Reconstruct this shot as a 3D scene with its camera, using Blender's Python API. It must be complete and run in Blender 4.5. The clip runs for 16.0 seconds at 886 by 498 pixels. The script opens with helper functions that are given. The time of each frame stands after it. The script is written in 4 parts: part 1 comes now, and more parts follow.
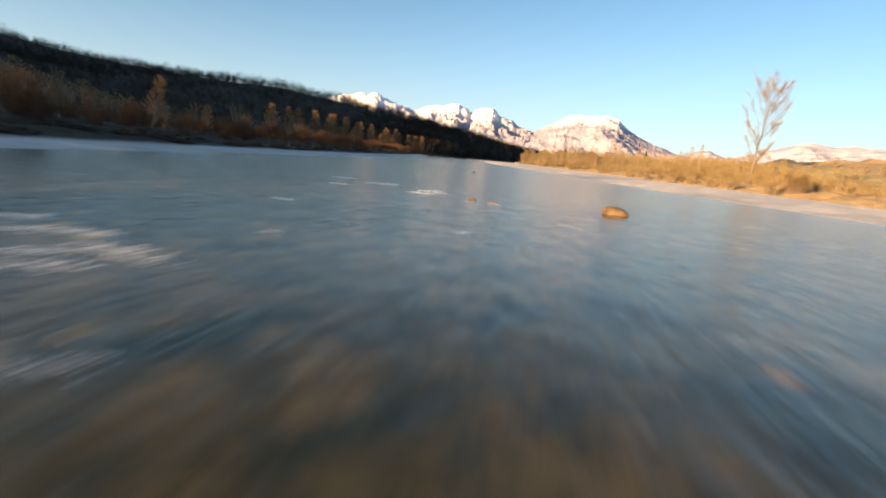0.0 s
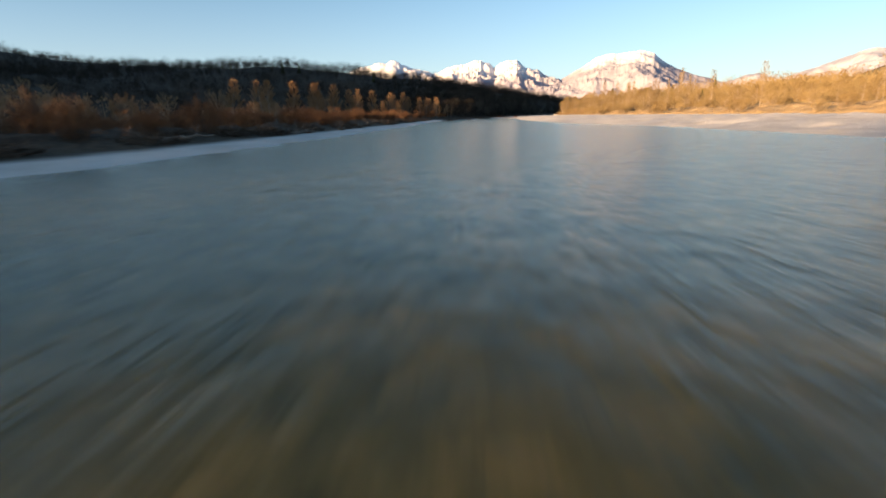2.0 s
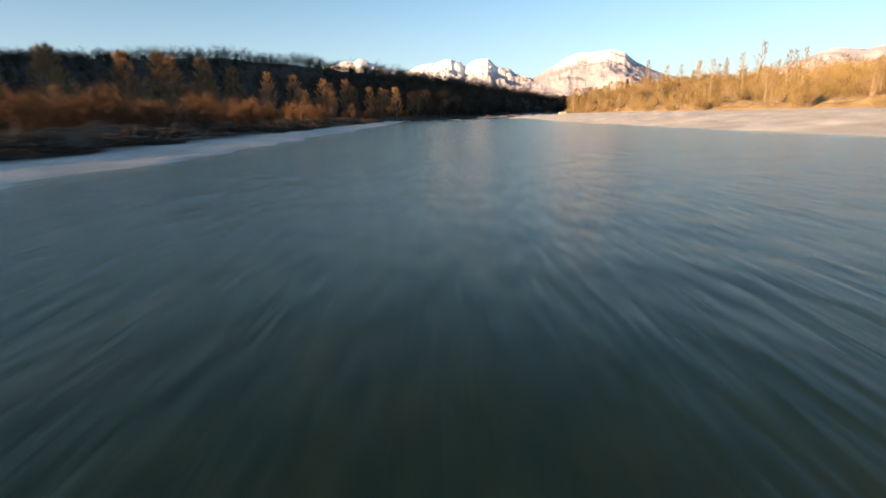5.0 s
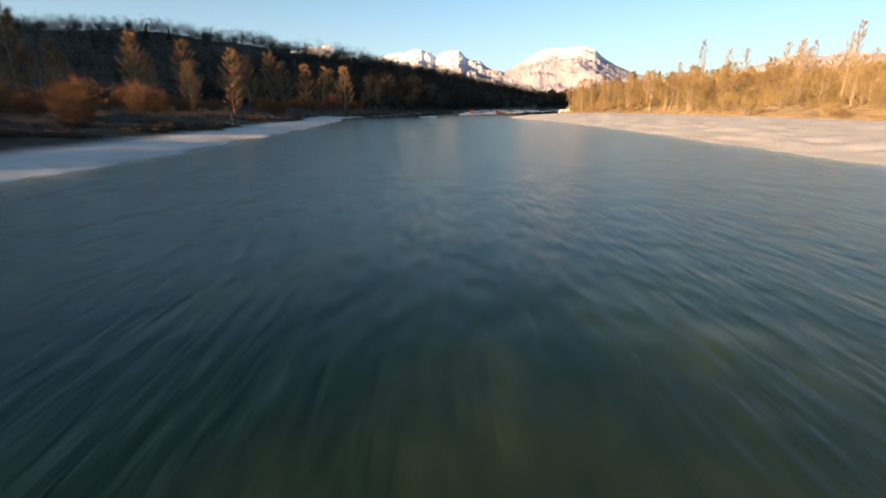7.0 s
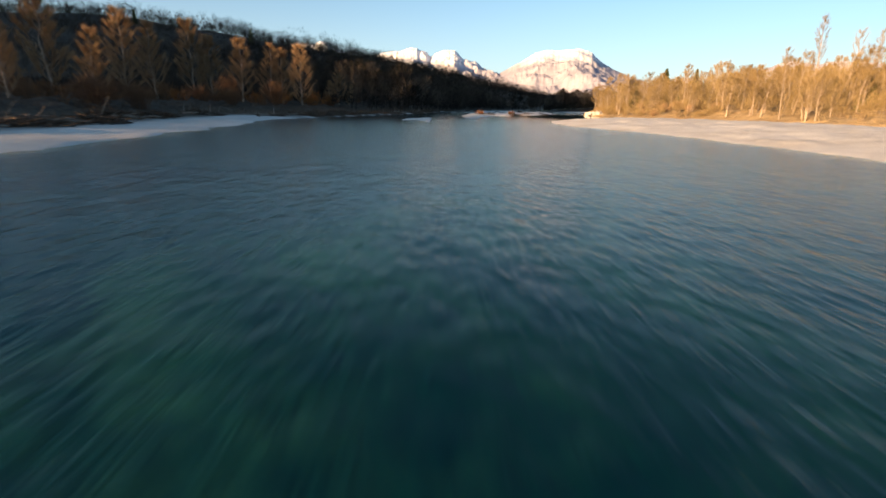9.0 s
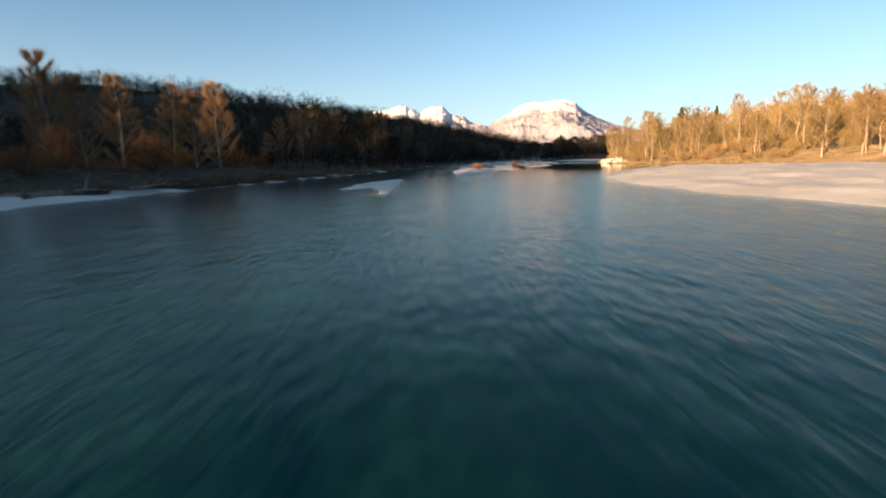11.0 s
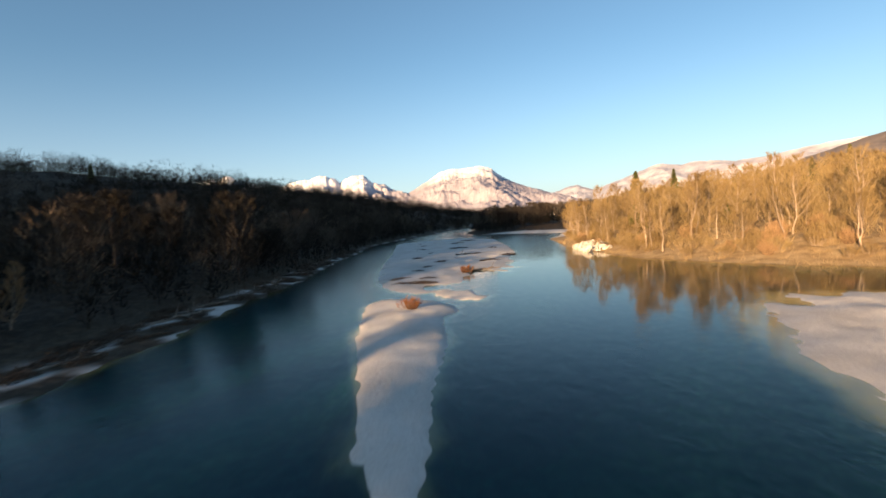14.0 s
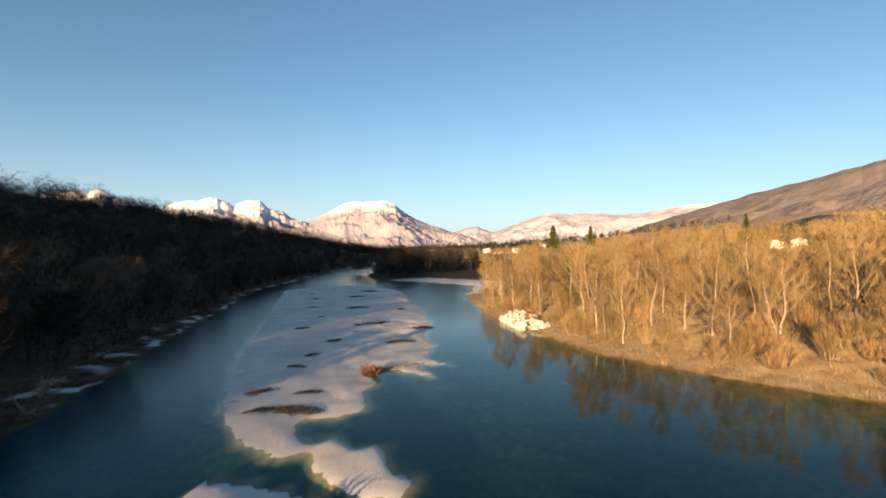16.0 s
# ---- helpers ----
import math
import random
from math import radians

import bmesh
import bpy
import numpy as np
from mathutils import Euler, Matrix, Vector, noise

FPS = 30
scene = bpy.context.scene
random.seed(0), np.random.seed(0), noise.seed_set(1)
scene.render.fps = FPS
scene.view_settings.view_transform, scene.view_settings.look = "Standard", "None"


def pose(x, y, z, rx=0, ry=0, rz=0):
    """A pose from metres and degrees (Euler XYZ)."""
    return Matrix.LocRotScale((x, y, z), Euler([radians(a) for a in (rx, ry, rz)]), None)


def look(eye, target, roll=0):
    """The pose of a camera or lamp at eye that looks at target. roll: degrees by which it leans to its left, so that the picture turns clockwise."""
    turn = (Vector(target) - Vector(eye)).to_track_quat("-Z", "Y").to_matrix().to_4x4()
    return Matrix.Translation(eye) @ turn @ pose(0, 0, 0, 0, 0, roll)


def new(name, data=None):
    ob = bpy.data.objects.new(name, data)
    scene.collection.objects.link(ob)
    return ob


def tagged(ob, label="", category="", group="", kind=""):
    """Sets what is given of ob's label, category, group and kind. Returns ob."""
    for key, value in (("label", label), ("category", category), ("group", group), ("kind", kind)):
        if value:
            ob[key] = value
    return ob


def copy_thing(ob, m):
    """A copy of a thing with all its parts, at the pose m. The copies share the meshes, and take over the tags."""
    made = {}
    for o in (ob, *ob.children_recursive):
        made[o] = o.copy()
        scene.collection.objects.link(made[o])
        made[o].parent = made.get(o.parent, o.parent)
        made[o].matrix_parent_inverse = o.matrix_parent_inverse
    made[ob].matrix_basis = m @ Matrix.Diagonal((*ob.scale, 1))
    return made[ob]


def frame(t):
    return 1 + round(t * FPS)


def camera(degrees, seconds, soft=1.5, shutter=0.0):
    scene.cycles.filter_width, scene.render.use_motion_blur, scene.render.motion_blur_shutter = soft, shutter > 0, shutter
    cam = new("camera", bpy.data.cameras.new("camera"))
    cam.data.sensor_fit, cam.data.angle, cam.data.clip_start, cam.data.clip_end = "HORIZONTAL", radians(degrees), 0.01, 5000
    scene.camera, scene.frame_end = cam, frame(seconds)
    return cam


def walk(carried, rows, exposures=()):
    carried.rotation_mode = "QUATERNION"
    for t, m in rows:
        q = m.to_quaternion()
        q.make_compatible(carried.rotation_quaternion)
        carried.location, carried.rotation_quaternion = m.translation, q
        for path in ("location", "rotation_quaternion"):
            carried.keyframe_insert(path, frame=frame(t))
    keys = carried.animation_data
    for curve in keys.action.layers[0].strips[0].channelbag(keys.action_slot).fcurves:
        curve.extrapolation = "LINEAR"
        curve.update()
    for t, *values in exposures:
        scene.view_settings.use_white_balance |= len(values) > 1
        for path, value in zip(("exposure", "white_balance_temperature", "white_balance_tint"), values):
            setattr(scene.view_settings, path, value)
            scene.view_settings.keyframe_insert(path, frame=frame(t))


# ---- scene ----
cam = camera(85.35, 16.0, 1.6, 0.5)
PATH = [
    (0, (-0.00, 0.00, 1.81), (-0.003, 1.963, 1.425), 5.79),
    (0.5, (2.01, 15.48, 1.67), (1.949, 17.441, 1.268), 6.80),
    (1, (2.22, 31.26, 2.19), (2.106, 33.206, 1.743), 3.38),
    (1.5, (2.17, 47.11, 2.37), (2.023, 49.045, 1.878), 0.36),
    (2, (2.17, 62.90, 1.82), (2.008, 64.823, 1.289), -1.90),
    (2.5, (1.61, 78.74, 1.65), (1.438, 80.663, 1.122), -3.35),
    (3, (1.04, 94.72, 1.64), (0.855, 96.641, 1.120), -3.02),
    (3.5, (0.34, 110.68, 1.52), (0.171, 112.609, 1.012), -0.60),
    (4, (-0.37, 126.77, 1.40), (-0.501, 128.697, 0.887), 0.23),
    (4.5, (-1.17, 142.74, 1.38), (-1.265, 144.669, 0.862), -1.27),
    (5.2, (-1.99, 164.78, 1.58), (-2.024, 166.706, 1.039), -2.08),
    (5.8, (-2.42, 182.94, 1.77), (-2.402, 184.867, 1.219), -1.84),
    (6.4, (-2.60, 200.10, 1.95), (-2.542, 202.016, 1.385), -1.10),
    (7, (-2.54, 215.90, 2.23), (-2.456, 217.816, 1.662), -0.13),
    (7.5, (-2.32, 227.78, 2.43), (-2.220, 229.693, 1.849), 0.64),
    (8, (-2.02, 238.87, 2.05), (-1.913, 240.790, 1.491), 0.93),
    (8.8, (-1.47, 254.07, 1.80), (-1.354, 255.984, 1.235), 1.16),
    (9.4, (-0.90, 264.22, 1.77), (-0.785, 266.131, 1.202), 0.96),
    (10, (-0.14, 273.81, 1.78), (-0.024, 275.733, 1.240), 0.40),
    (10.5, (0.68, 281.78, 1.80), (0.802, 283.717, 1.323), -0.39),
    (11, (1.70, 290.02, 1.84), (1.837, 291.983, 1.477), -1.49),
    (11.5, (2.37, 297.50, 2.17), (2.521, 299.477, 1.899), -2.22),
    (12, (3.50, 305.36, 2.84), (3.655, 307.347, 2.640), -2.05),
    (12.5, (4.44, 312.55, 3.75), (4.627, 314.538, 3.595), -2.40),
    (13, (5.38, 319.33, 4.91), (5.631, 321.308, 4.759), -2.97),
    (13.5, (6.28, 325.54, 6.20), (6.631, 327.508, 6.062), -3.99),
    (14, (7.46, 331.50, 7.12), (7.912, 333.448, 7.008), -3.95),
    (14.5, (8.68, 337.15, 8.10), (9.236, 339.069, 8.036), -3.62),
    (15, (9.99, 342.41, 9.12), (10.649, 344.301, 9.106), -2.97),
    (15.5, (11.36, 347.23, 10.16), (12.112, 349.085, 10.177), -2.04),
    (16, (12.61, 351.47, 11.22), (13.458, 353.282, 11.237), -0.55),
]
EXPOSURES = [(0, 1.95, 6450, 10), (12, 1.9, 6450, 10), (16, 1.75, 6450, 10)]
walk(cam, [(t, look(eye, target, roll)) for t, eye, target, roll in PATH], EXPOSURES)

# ---- light: low winter sun from behind on the far bank's side, clear sky ----
SUN_EL, SUN_AZ = 8.3, 228.0          # degrees; azimuth of the sun, clockwise from +y
az, el = radians(SUN_AZ), radians(SUN_EL)
to_sun = Vector((math.sin(az) * math.cos(el), math.cos(az) * math.cos(el), math.sin(el)))
world = bpy.data.worlds.new("sky")
scene.world = world
world.use_nodes = True
wn = world.node_tree.nodes
sky = wn.new("ShaderNodeTexSky")
sky.sky_type, sky.sun_disc = "NISHITA", False
sky.sun_elevation, sky.sun_rotation = radians(12), az
sky.air_density, sky.dust_density, sky.ozone_density = 1.0, 1.3, 2.2
sky.altitude = 900
wn["Background"].inputs["Strength"].default_value = 0.05
# clear winter blue, paling into haze all round the horizon
wl = world.node_tree.links
way = wn.new("ShaderNodeSeparateXYZ")
wl.new(wn.new("ShaderNodeTexCoord").outputs["Generated"], way.inputs[0])
low = wn.new("ShaderNodeMapRange")
low.inputs["From Min"].default_value, low.inputs["From Max"].default_value = 0.34, 0.0
low.inputs["To Max"].default_value = 0.8
wl.new(way.outputs["Z"], low.inputs["Value"])
square = wn.new("ShaderNodeMath")
square.operation = "POWER"
square.inputs[1].default_value = 2.0
wl.new(low.outputs[0], square.inputs[0])
clear = wn.new("ShaderNodeMix")
clear.data_type, clear.blend_type = "RGBA", "MULTIPLY"
clear.inputs[0].default_value, clear.inputs[7].default_value = 1.0, (0.99, 1.09, 1.03, 1)
wl.new(sky.outputs[0], clear.inputs[6])
haze = wn.new("ShaderNodeMix")
haze.data_type = "RGBA"
haze.inputs[7].default_value = (4.05, 4.1, 4.75, 1)
wl.new(square.outputs[0], haze.inputs[0])
wl.new(clear.outputs[2], haze.inputs[6])
wl.new(haze.outputs[2], wn["Background"].inputs["Color"])
sun_data = bpy.data.lights.new("sun", "SUN")
sun_data.energy, sun_data.angle, sun_data.color = 5.0, radians(0.5), (1.0, 0.62, 0.31)
sun = new("sun", sun_data)
sun.matrix_world = look((0, 0, 300), Vector((0, 0, 300)) - to_sun)


# ---- materials ----
def material(name):
    m = bpy.data.materials.new(name)
    m.use_nodes = True
    t = m.node_tree
    return m, t, t.nodes["Principled BSDF"]


def node(t, kind, **inputs):
    n = t.nodes.new(kind)
    for key, value in inputs.items():
        n.inputs[key].default_value = value
    return n


def position(t):
    return t.nodes.new("ShaderNodeNewGeometry").outputs["Position"]


def noise_tex(t, scale, detail=4.0, rough=0.55, vec=None):
    n = node(t, "ShaderNodeTexNoise", Scale=scale, Detail=detail, Roughness=rough)
    t.links.new(vec if vec is not None else position(t), n.inputs["Vector"])
    return n.outputs["Fac"]


def ramp(t, fac, stops):
    r = t.nodes.new("ShaderNodeValToRGB")
    e = r.color_ramp.elements
    while len(e) < len(stops):
        e.new(0.5)
    for k, (at, c) in enumerate(stops):
        e[k].position, e[k].color = at, (*c, 1)
    t.links.new(fac, r.inputs["Fac"])
    return r.outputs["Color"]


def mix(t, fac, a, b):
    m = t.nodes.new("ShaderNodeMix")
    m.data_type = "RGBA"
    for value, slot in ((fac, m.inputs[0]), (a, m.inputs[6]), (b, m.inputs[7])):
        if isinstance(value, (float, int)):
            slot.default_value = value
        elif isinstance(value, tuple):
            slot.default_value = (*value, 1)
        else:
            t.links.new(value, slot)
    return m.outputs[2]


def maths(t, op, a, b=0.0, clamp=False):
    m = t.nodes.new("ShaderNodeMath")
    m.operation, m.use_clamp = op, clamp
    for value, slot in ((a, m.inputs[0]), (b, m.inputs[1])):
        if isinstance(value, (float, int)):
            slot.default_value = value
        else:
            t.links.new(value, slot)
    return m.outputs[0]


def attribute(t, name):
    a = t.nodes.new("ShaderNodeAttribute")
    a.attribute_name = name
    return a.outputs["Fac"]


def bump(t, bsdf, height, strength, distance):
    b = node(t, "ShaderNodeBump", Distance=distance)
    if isinstance(strength, (float, int)):
        b.inputs["Strength"].default_value = strength
    else:
        t.links.new(strength, b.inputs["Strength"])
    t.links.new(height, b.inputs["Height"])
    t.links.new(b.outputs[0], bsdf.inputs["Normal"])


def simple(name, colors, scale, rough=0.85, bump_at=None, per_object=0.0, detail=4.0):
    """A rough natural surface: a ramp over noise, with relief, varied a little from thing to thing."""
    m, t, b = material(name)
    n = max(len(colors) - 1, 1)
    col = ramp(t, noise_tex(t, scale, detail), [(0.3 + 0.4 * k / n, c) for k, c in enumerate(colors)])
    if per_object:
        info = t.nodes.new("ShaderNodeObjectInfo")
        h = t.nodes.new("ShaderNodeHueSaturation")
        t.links.new(col, h.inputs["Color"])
        t.links.new(maths(t, "MULTIPLY_ADD", info.outputs["Random"], 2 * per_object), h.inputs["Value"])
        h.inputs["Value"].links[0].from_node.inputs[2].default_value = 1 - per_object
        col = h.outputs[0]
    t.links.new(col, b.inputs["Base Color"])
    b.inputs["Roughness"].default_value = rough
    b.inputs["Specular IOR Level"].default_value = 0.25
    if bump_at:
        bump(t, b, noise_tex(t, bump_at[0], 3.0), bump_at[1], bump_at[2])
    return m


def island_twigs(name, colors, rough=0.8, own=0.3):
    """Thin twigs whose colour differs from twig to twig, lit through a little."""
    m, t, b = material(name)
    g = t.nodes.new("ShaderNodeNewGeometry")
    info = t.nodes.new("ShaderNodeObjectInfo")
    f = maths(t, "ADD", maths(t, "MULTIPLY", g.outputs["Random Per Island"], 1 - own), maths(t, "MULTIPLY", info.outputs["Random"], own))
    n = len(colors) - 1
    t.links.new(ramp(t, f, [(k / n, c) for k, c in enumerate(colors)]), b.inputs["Base Color"])
    b.inputs["Roughness"].default_value = rough
    b.inputs["Specular IOR Level"].default_value = 0.2
    return m


M_BARK = simple("pale_bark", [(0.20, 0.15, 0.11), (0.36, 0.30, 0.24)], 3.0, 0.9, (14, 0.5, 0.03), 0.2)
M_DARKBARK = simple("dark_bark", [(0.03, 0.023, 0.018), (0.075, 0.058, 0.046)], 3.0, 0.9, (14, 0.5, 0.03), 0.2)
M_TWIG = island_twigs("poplar_twigs", [(0.17, 0.11, 0.058), (0.28, 0.18, 0.10), (0.36, 0.245, 0.14)])
M_TWIG_RED = island_twigs("willow_twigs", [(0.07, 0.035, 0.022), (0.13, 0.065, 0.032), (0.19, 0.11, 0.055)])
M_TWIG_GOLD = island_twigs("bank_twigs", [(0.075, 0.048, 0.022), (0.17, 0.12, 0.052), (0.225, 0.165, 0.075), (0.30, 0.235, 0.125)], own=0.5)
M_TWIG_ORANGE = island_twigs("osier_twigs", [(0.16, 0.06, 0.018), (0.25, 0.10, 0.026), (0.25, 0.13, 0.05)])
# twigs for the hill and slope: their shade is put into the colour
M_TWIG_SHADE = island_twigs("shade_dark_twigs", [(0.004, 0.0045, 0.004), (0.011, 0.0105, 0.009), (0.034, 0.028, 0.021)])
M_TWIG_SLOPE = island_twigs("shaded_slope_twigs", [(0.008, 0.008, 0.007), (0.03, 0.026, 0.02), (0.06, 0.05, 0.041), (0.10, 0.085, 0.07)], own=0.8)


def grove_twigs(name, colors, size):
    """Twigs of a wood in which the colour changes from tree to tree as well as from twig to twig."""
    m, t, b = material(name)
    g = t.nodes.new("ShaderNodeNewGeometry")
    flat = t.nodes.new("ShaderNodeMapping")
    flat.inputs["Scale"].default_value = (1.0, 1.0, 0.15)
    t.links.new(g.outputs["Position"], flat.inputs["Vector"])
    f = maths(t, "ADD", maths(t, "MULTIPLY", g.outputs["Random Per Island"], 0.2), maths(t, "MULTIPLY", noise_tex(t, 1 / size, 1.0, 0.5, flat.outputs[0]), 0.8))
    n = len(colors) - 1
    t.links.new(ramp(t, f, [(0.3 + 0.4 * k / n, c) for k, c in enumerate(colors)]), b.inputs["Base Color"])
    b.inputs["Roughness"].default_value = 0.85
    b.inputs["Specular IOR Level"].default_value = 0.15
    return m


# the hillside's shade is mixed into these grove colours as well
M_GROVE = grove_twigs("shaded_grove_twigs", [(0.006, 0.006, 0.005), (0.02, 0.017, 0.013), (0.09, 0.072, 0.054), (0.15, 0.12, 0.09)], 6.0)
M_HILL = grove_twigs("shaded_hill_twigs", [(0.004, 0.0045, 0.004), (0.012, 0.011, 0.009), (0.03, 0.026, 0.02), (0.055, 0.043, 0.03)], 9.0)
M_NEEDLE = island_twigs("conifer_needles", [(0.035, 0.045, 0.014), (0.065, 0.075, 0.022), (0.10, 0.10, 0.032)])
M_OLIVE = island_twigs("evergreen_leaves", [(0.05, 0.06, 0.018), (0.10, 0.10, 0.03), (0.15, 0.14, 0.05)])
M_GRASS = island_twigs("dry_grass", [(0.18, 0.125, 0.06), (0.28, 0.205, 0.105), (0.35, 0.27, 0.15)])
M_WOOD = simple("drift_wood", [(0.07, 0.056, 0.043), (0.15, 0.125, 0.10), (0.23, 0.20, 0.165)], 2.0, 0.9, (10, 0.5, 0.03), 0.25)
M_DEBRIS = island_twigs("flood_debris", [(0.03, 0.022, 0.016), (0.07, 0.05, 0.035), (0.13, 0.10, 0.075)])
M_ROCK = simple("white_limestone", [(0.27, 0.25, 0.225), (0.42, 0.40, 0.37), (0.56, 0.535, 0.50)], 1.2, 0.85, (6, 0.5, 0.05), 0.15)
M_STONE = simple("river_stone", [(0.04, 0.036, 0.022), (0.09, 0.075, 0.045), (0.15, 0.125, 0.085)], 2.5, 0.6, (9, 0.4, 0.03), 0.3)
M_ORSTONE = simple("rust_stone", [(0.28, 0.15, 0.055), (0.44, 0.26, 0.105), (0.50, 0.36, 0.19)], 3.0, 0.6, (9, 0.4, 0.03))
M_DKSTONE = simple("wet_dark_stone", [(0.015, 0.014, 0.012), (0.045, 0.04, 0.034)], 3.0, 0.45, (9, 0.4, 0.03))
M_PLASTER = simple("cream_plaster", [(0.60, 0.50, 0.34), (0.68, 0.58, 0.42)], 0.8, 0.9, (20, 0.15, 0.01))
M_WHITE = simple("white_plaster", [(0.66, 0.63, 0.58), (0.76, 0.74, 0.70)], 0.8, 0.9, (20, 0.15, 0.01))
M_TILE = simple("clay_roof_tile", [(0.22, 0.09, 0.05), (0.34, 0.16, 0.09)], 2.0, 0.85, (5, 0.4, 0.05))
M_GREYROOF = simple("grey_metal_roof", [(0.30, 0.30, 0.30), (0.40, 0.40, 0.41)], 1.0, 0.5, (4, 0.1, 0.02))
M_FOAM = simple("foam", [(0.55, 0.56, 0.56), (0.80, 0.81, 0.82)], 30.0, 0.6, (40, 0.6, 0.02))
M_GLASS, _t, _b = material("window_glass")
_b.inputs["Base Color"].default_value, _b.inputs["Roughness"].default_value = (0.02, 0.025, 0.03, 1), 0.08


def ground_material():
    m, t, b = material("valley_ground")
    gravel = ramp(t, noise_tex(t, 9.0, 6.0, 0.7), [(0.3, (0.36, 0.345, 0.325)), (0.5, (0.54, 0.52, 0.49)), (0.72, (0.68, 0.66, 0.62))])
    patches = ramp(t, noise_tex(t, 0.22, 3.0), [(0.35, (0.42, 0.385, 0.34)), (0.6, (0.62, 0.60, 0.57))])
    gravel = mix(t, 0.45, gravel, patches)
    # leaf litter, with the slope's shade added as a darker tone
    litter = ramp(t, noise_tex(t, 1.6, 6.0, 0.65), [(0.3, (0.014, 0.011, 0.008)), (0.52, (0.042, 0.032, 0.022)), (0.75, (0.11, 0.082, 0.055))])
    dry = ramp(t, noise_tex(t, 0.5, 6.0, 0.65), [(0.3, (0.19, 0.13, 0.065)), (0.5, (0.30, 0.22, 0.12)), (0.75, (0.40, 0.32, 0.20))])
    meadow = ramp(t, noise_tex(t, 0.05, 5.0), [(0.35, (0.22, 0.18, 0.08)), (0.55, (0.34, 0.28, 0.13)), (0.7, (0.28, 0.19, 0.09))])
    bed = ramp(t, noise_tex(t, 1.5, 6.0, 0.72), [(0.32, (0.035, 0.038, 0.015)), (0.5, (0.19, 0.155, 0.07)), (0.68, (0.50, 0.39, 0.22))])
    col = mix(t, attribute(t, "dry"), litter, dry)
    col = mix(t, attribute(t, "field"), col, meadow)
    col = mix(t, attribute(t, "gravel"), col, gravel)
    col = mix(t, attribute(t, "bed"), col, bed)
    t.links.new(col, b.inputs["Base Color"])
    b.inputs["Roughness"].default_value = 0.92
    b.inputs["Specular IOR Level"].default_value = 0.2
    bump(t, b, noise_tex(t, 5.0, 6.0, 0.7), 0.6, 0.12)
    return m


def water_material():
    m, t, b = material("river_water")
    tint = ramp(t, attribute(t, "deep"), [(0.0, (0.40, 0.36, 0.19)), (0.2, (0.26, 0.275, 0.12)), (0.42, (0.12, 0.165, 0.075)), (0.58, (0.045, 0.098, 0.056)), (0.72, (0.003, 0.040, 0.046)), (0.86, (0.001, 0.035, 0.052)), (1.0, (0.001, 0.052, 0.074))])
    t.links.new(tint, b.inputs["Base Color"])
    t.links.new(maths(t, "MULTIPLY_ADD", attribute(t, "ripple"), 0.11), b.inputs["Roughness"])
    b.inputs["Roughness"].links[0].from_node.inputs[2].default_value = 0.03
    b.inputs["Specular IOR Level"].default_value = 0.45
    t.links.new(maths(t, "MULTIPLY_ADD", attribute(t, "deep"), -0.19), b.inputs["IOR"])
    b.inputs["IOR"].links[0].from_node.inputs[2].default_value = 1.35
    b.inputs["Specular Tint"].default_value = (0.35, 0.8, 1.0, 1)
    t.links.new(maths(t, "MULTIPLY_ADD", attribute(t, "deep"), -0.42), b.inputs["Transmission Weight"])
    b.inputs["Transmission Weight"].links[0].from_node.inputs[2].default_value = 0.95
    stretch = t.nodes.new("ShaderNodeMapping")
    stretch.inputs["Scale"].default_value = (1.0, 0.6, 1.0)
    t.links.new(position(t), stretch.inputs["Vector"])
    small = noise_tex(t, 4.2, 3.0, 0.6, stretch.outputs[0])
    large = noise_tex(t, 1.1, 2.0, 0.5, stretch.outputs[0])
    height = maths(t, "ADD", maths(t, "MULTIPLY", small, 0.42), maths(t, "MULTIPLY", large, 0.5))
    bump(t, b, height, attribute(t, "ripple"), 0.12)
    return m


def mountain_material(name, snow_from, snow_to, rock):
    m, t, b = material(name)
    p = t.nodes.new("ShaderNodeSeparateXYZ")
    t.links.new(position(t), p.inputs[0])
    stone = ramp(t, noise_tex(t, 0.012, 8.0, 0.7), [(0.32, rock[0]), (0.68, rock[1])])
    high = maths(t, "ADD", p.outputs["Z"], maths(t, "MULTIPLY", maths(t, "SUBTRACT", noise_tex(t, 0.009, 5.0, 0.6), 0.5), 150.0))
    fac = maths(t, "DIVIDE", maths(t, "SUBTRACT", high, snow_from), snow_to - snow_from, True)
    t.links.new(mix(t, fac, stone, (0.78, 0.78, 0.81)), b.inputs["Base Color"])
    b.inputs["Roughness"].default_value = 0.9
    b.inputs["Specular IOR Level"].default_value = 0.1
    bump(t, b, noise_tex(t, 0.02, 8.0, 0.6), 0.25, 8.0)
    return m


# ---- the lie of the land ----
LEFT_BANK = [(-400, -60), (-28, -60), (-23, 10), (-20, 45), (-17, 75), (-14.8, 95), (-14.5, 112), (-14.3, 131), (-14.1, 155), (-14, 182), (-15, 230), (-15.3, 280), (-17, 306), (-18.5, 316), (-16.5, 324), (-13.5, 337),
             (-9, 354), (-4.5, 370), (-2.5, 382), (1, 396), (3.5, 406), (6.5, 427), (14, 464), (23, 513), (57, 597), (127, 769), (220, 900), (400, 1010), (400, 1600), (-400, 1600)]
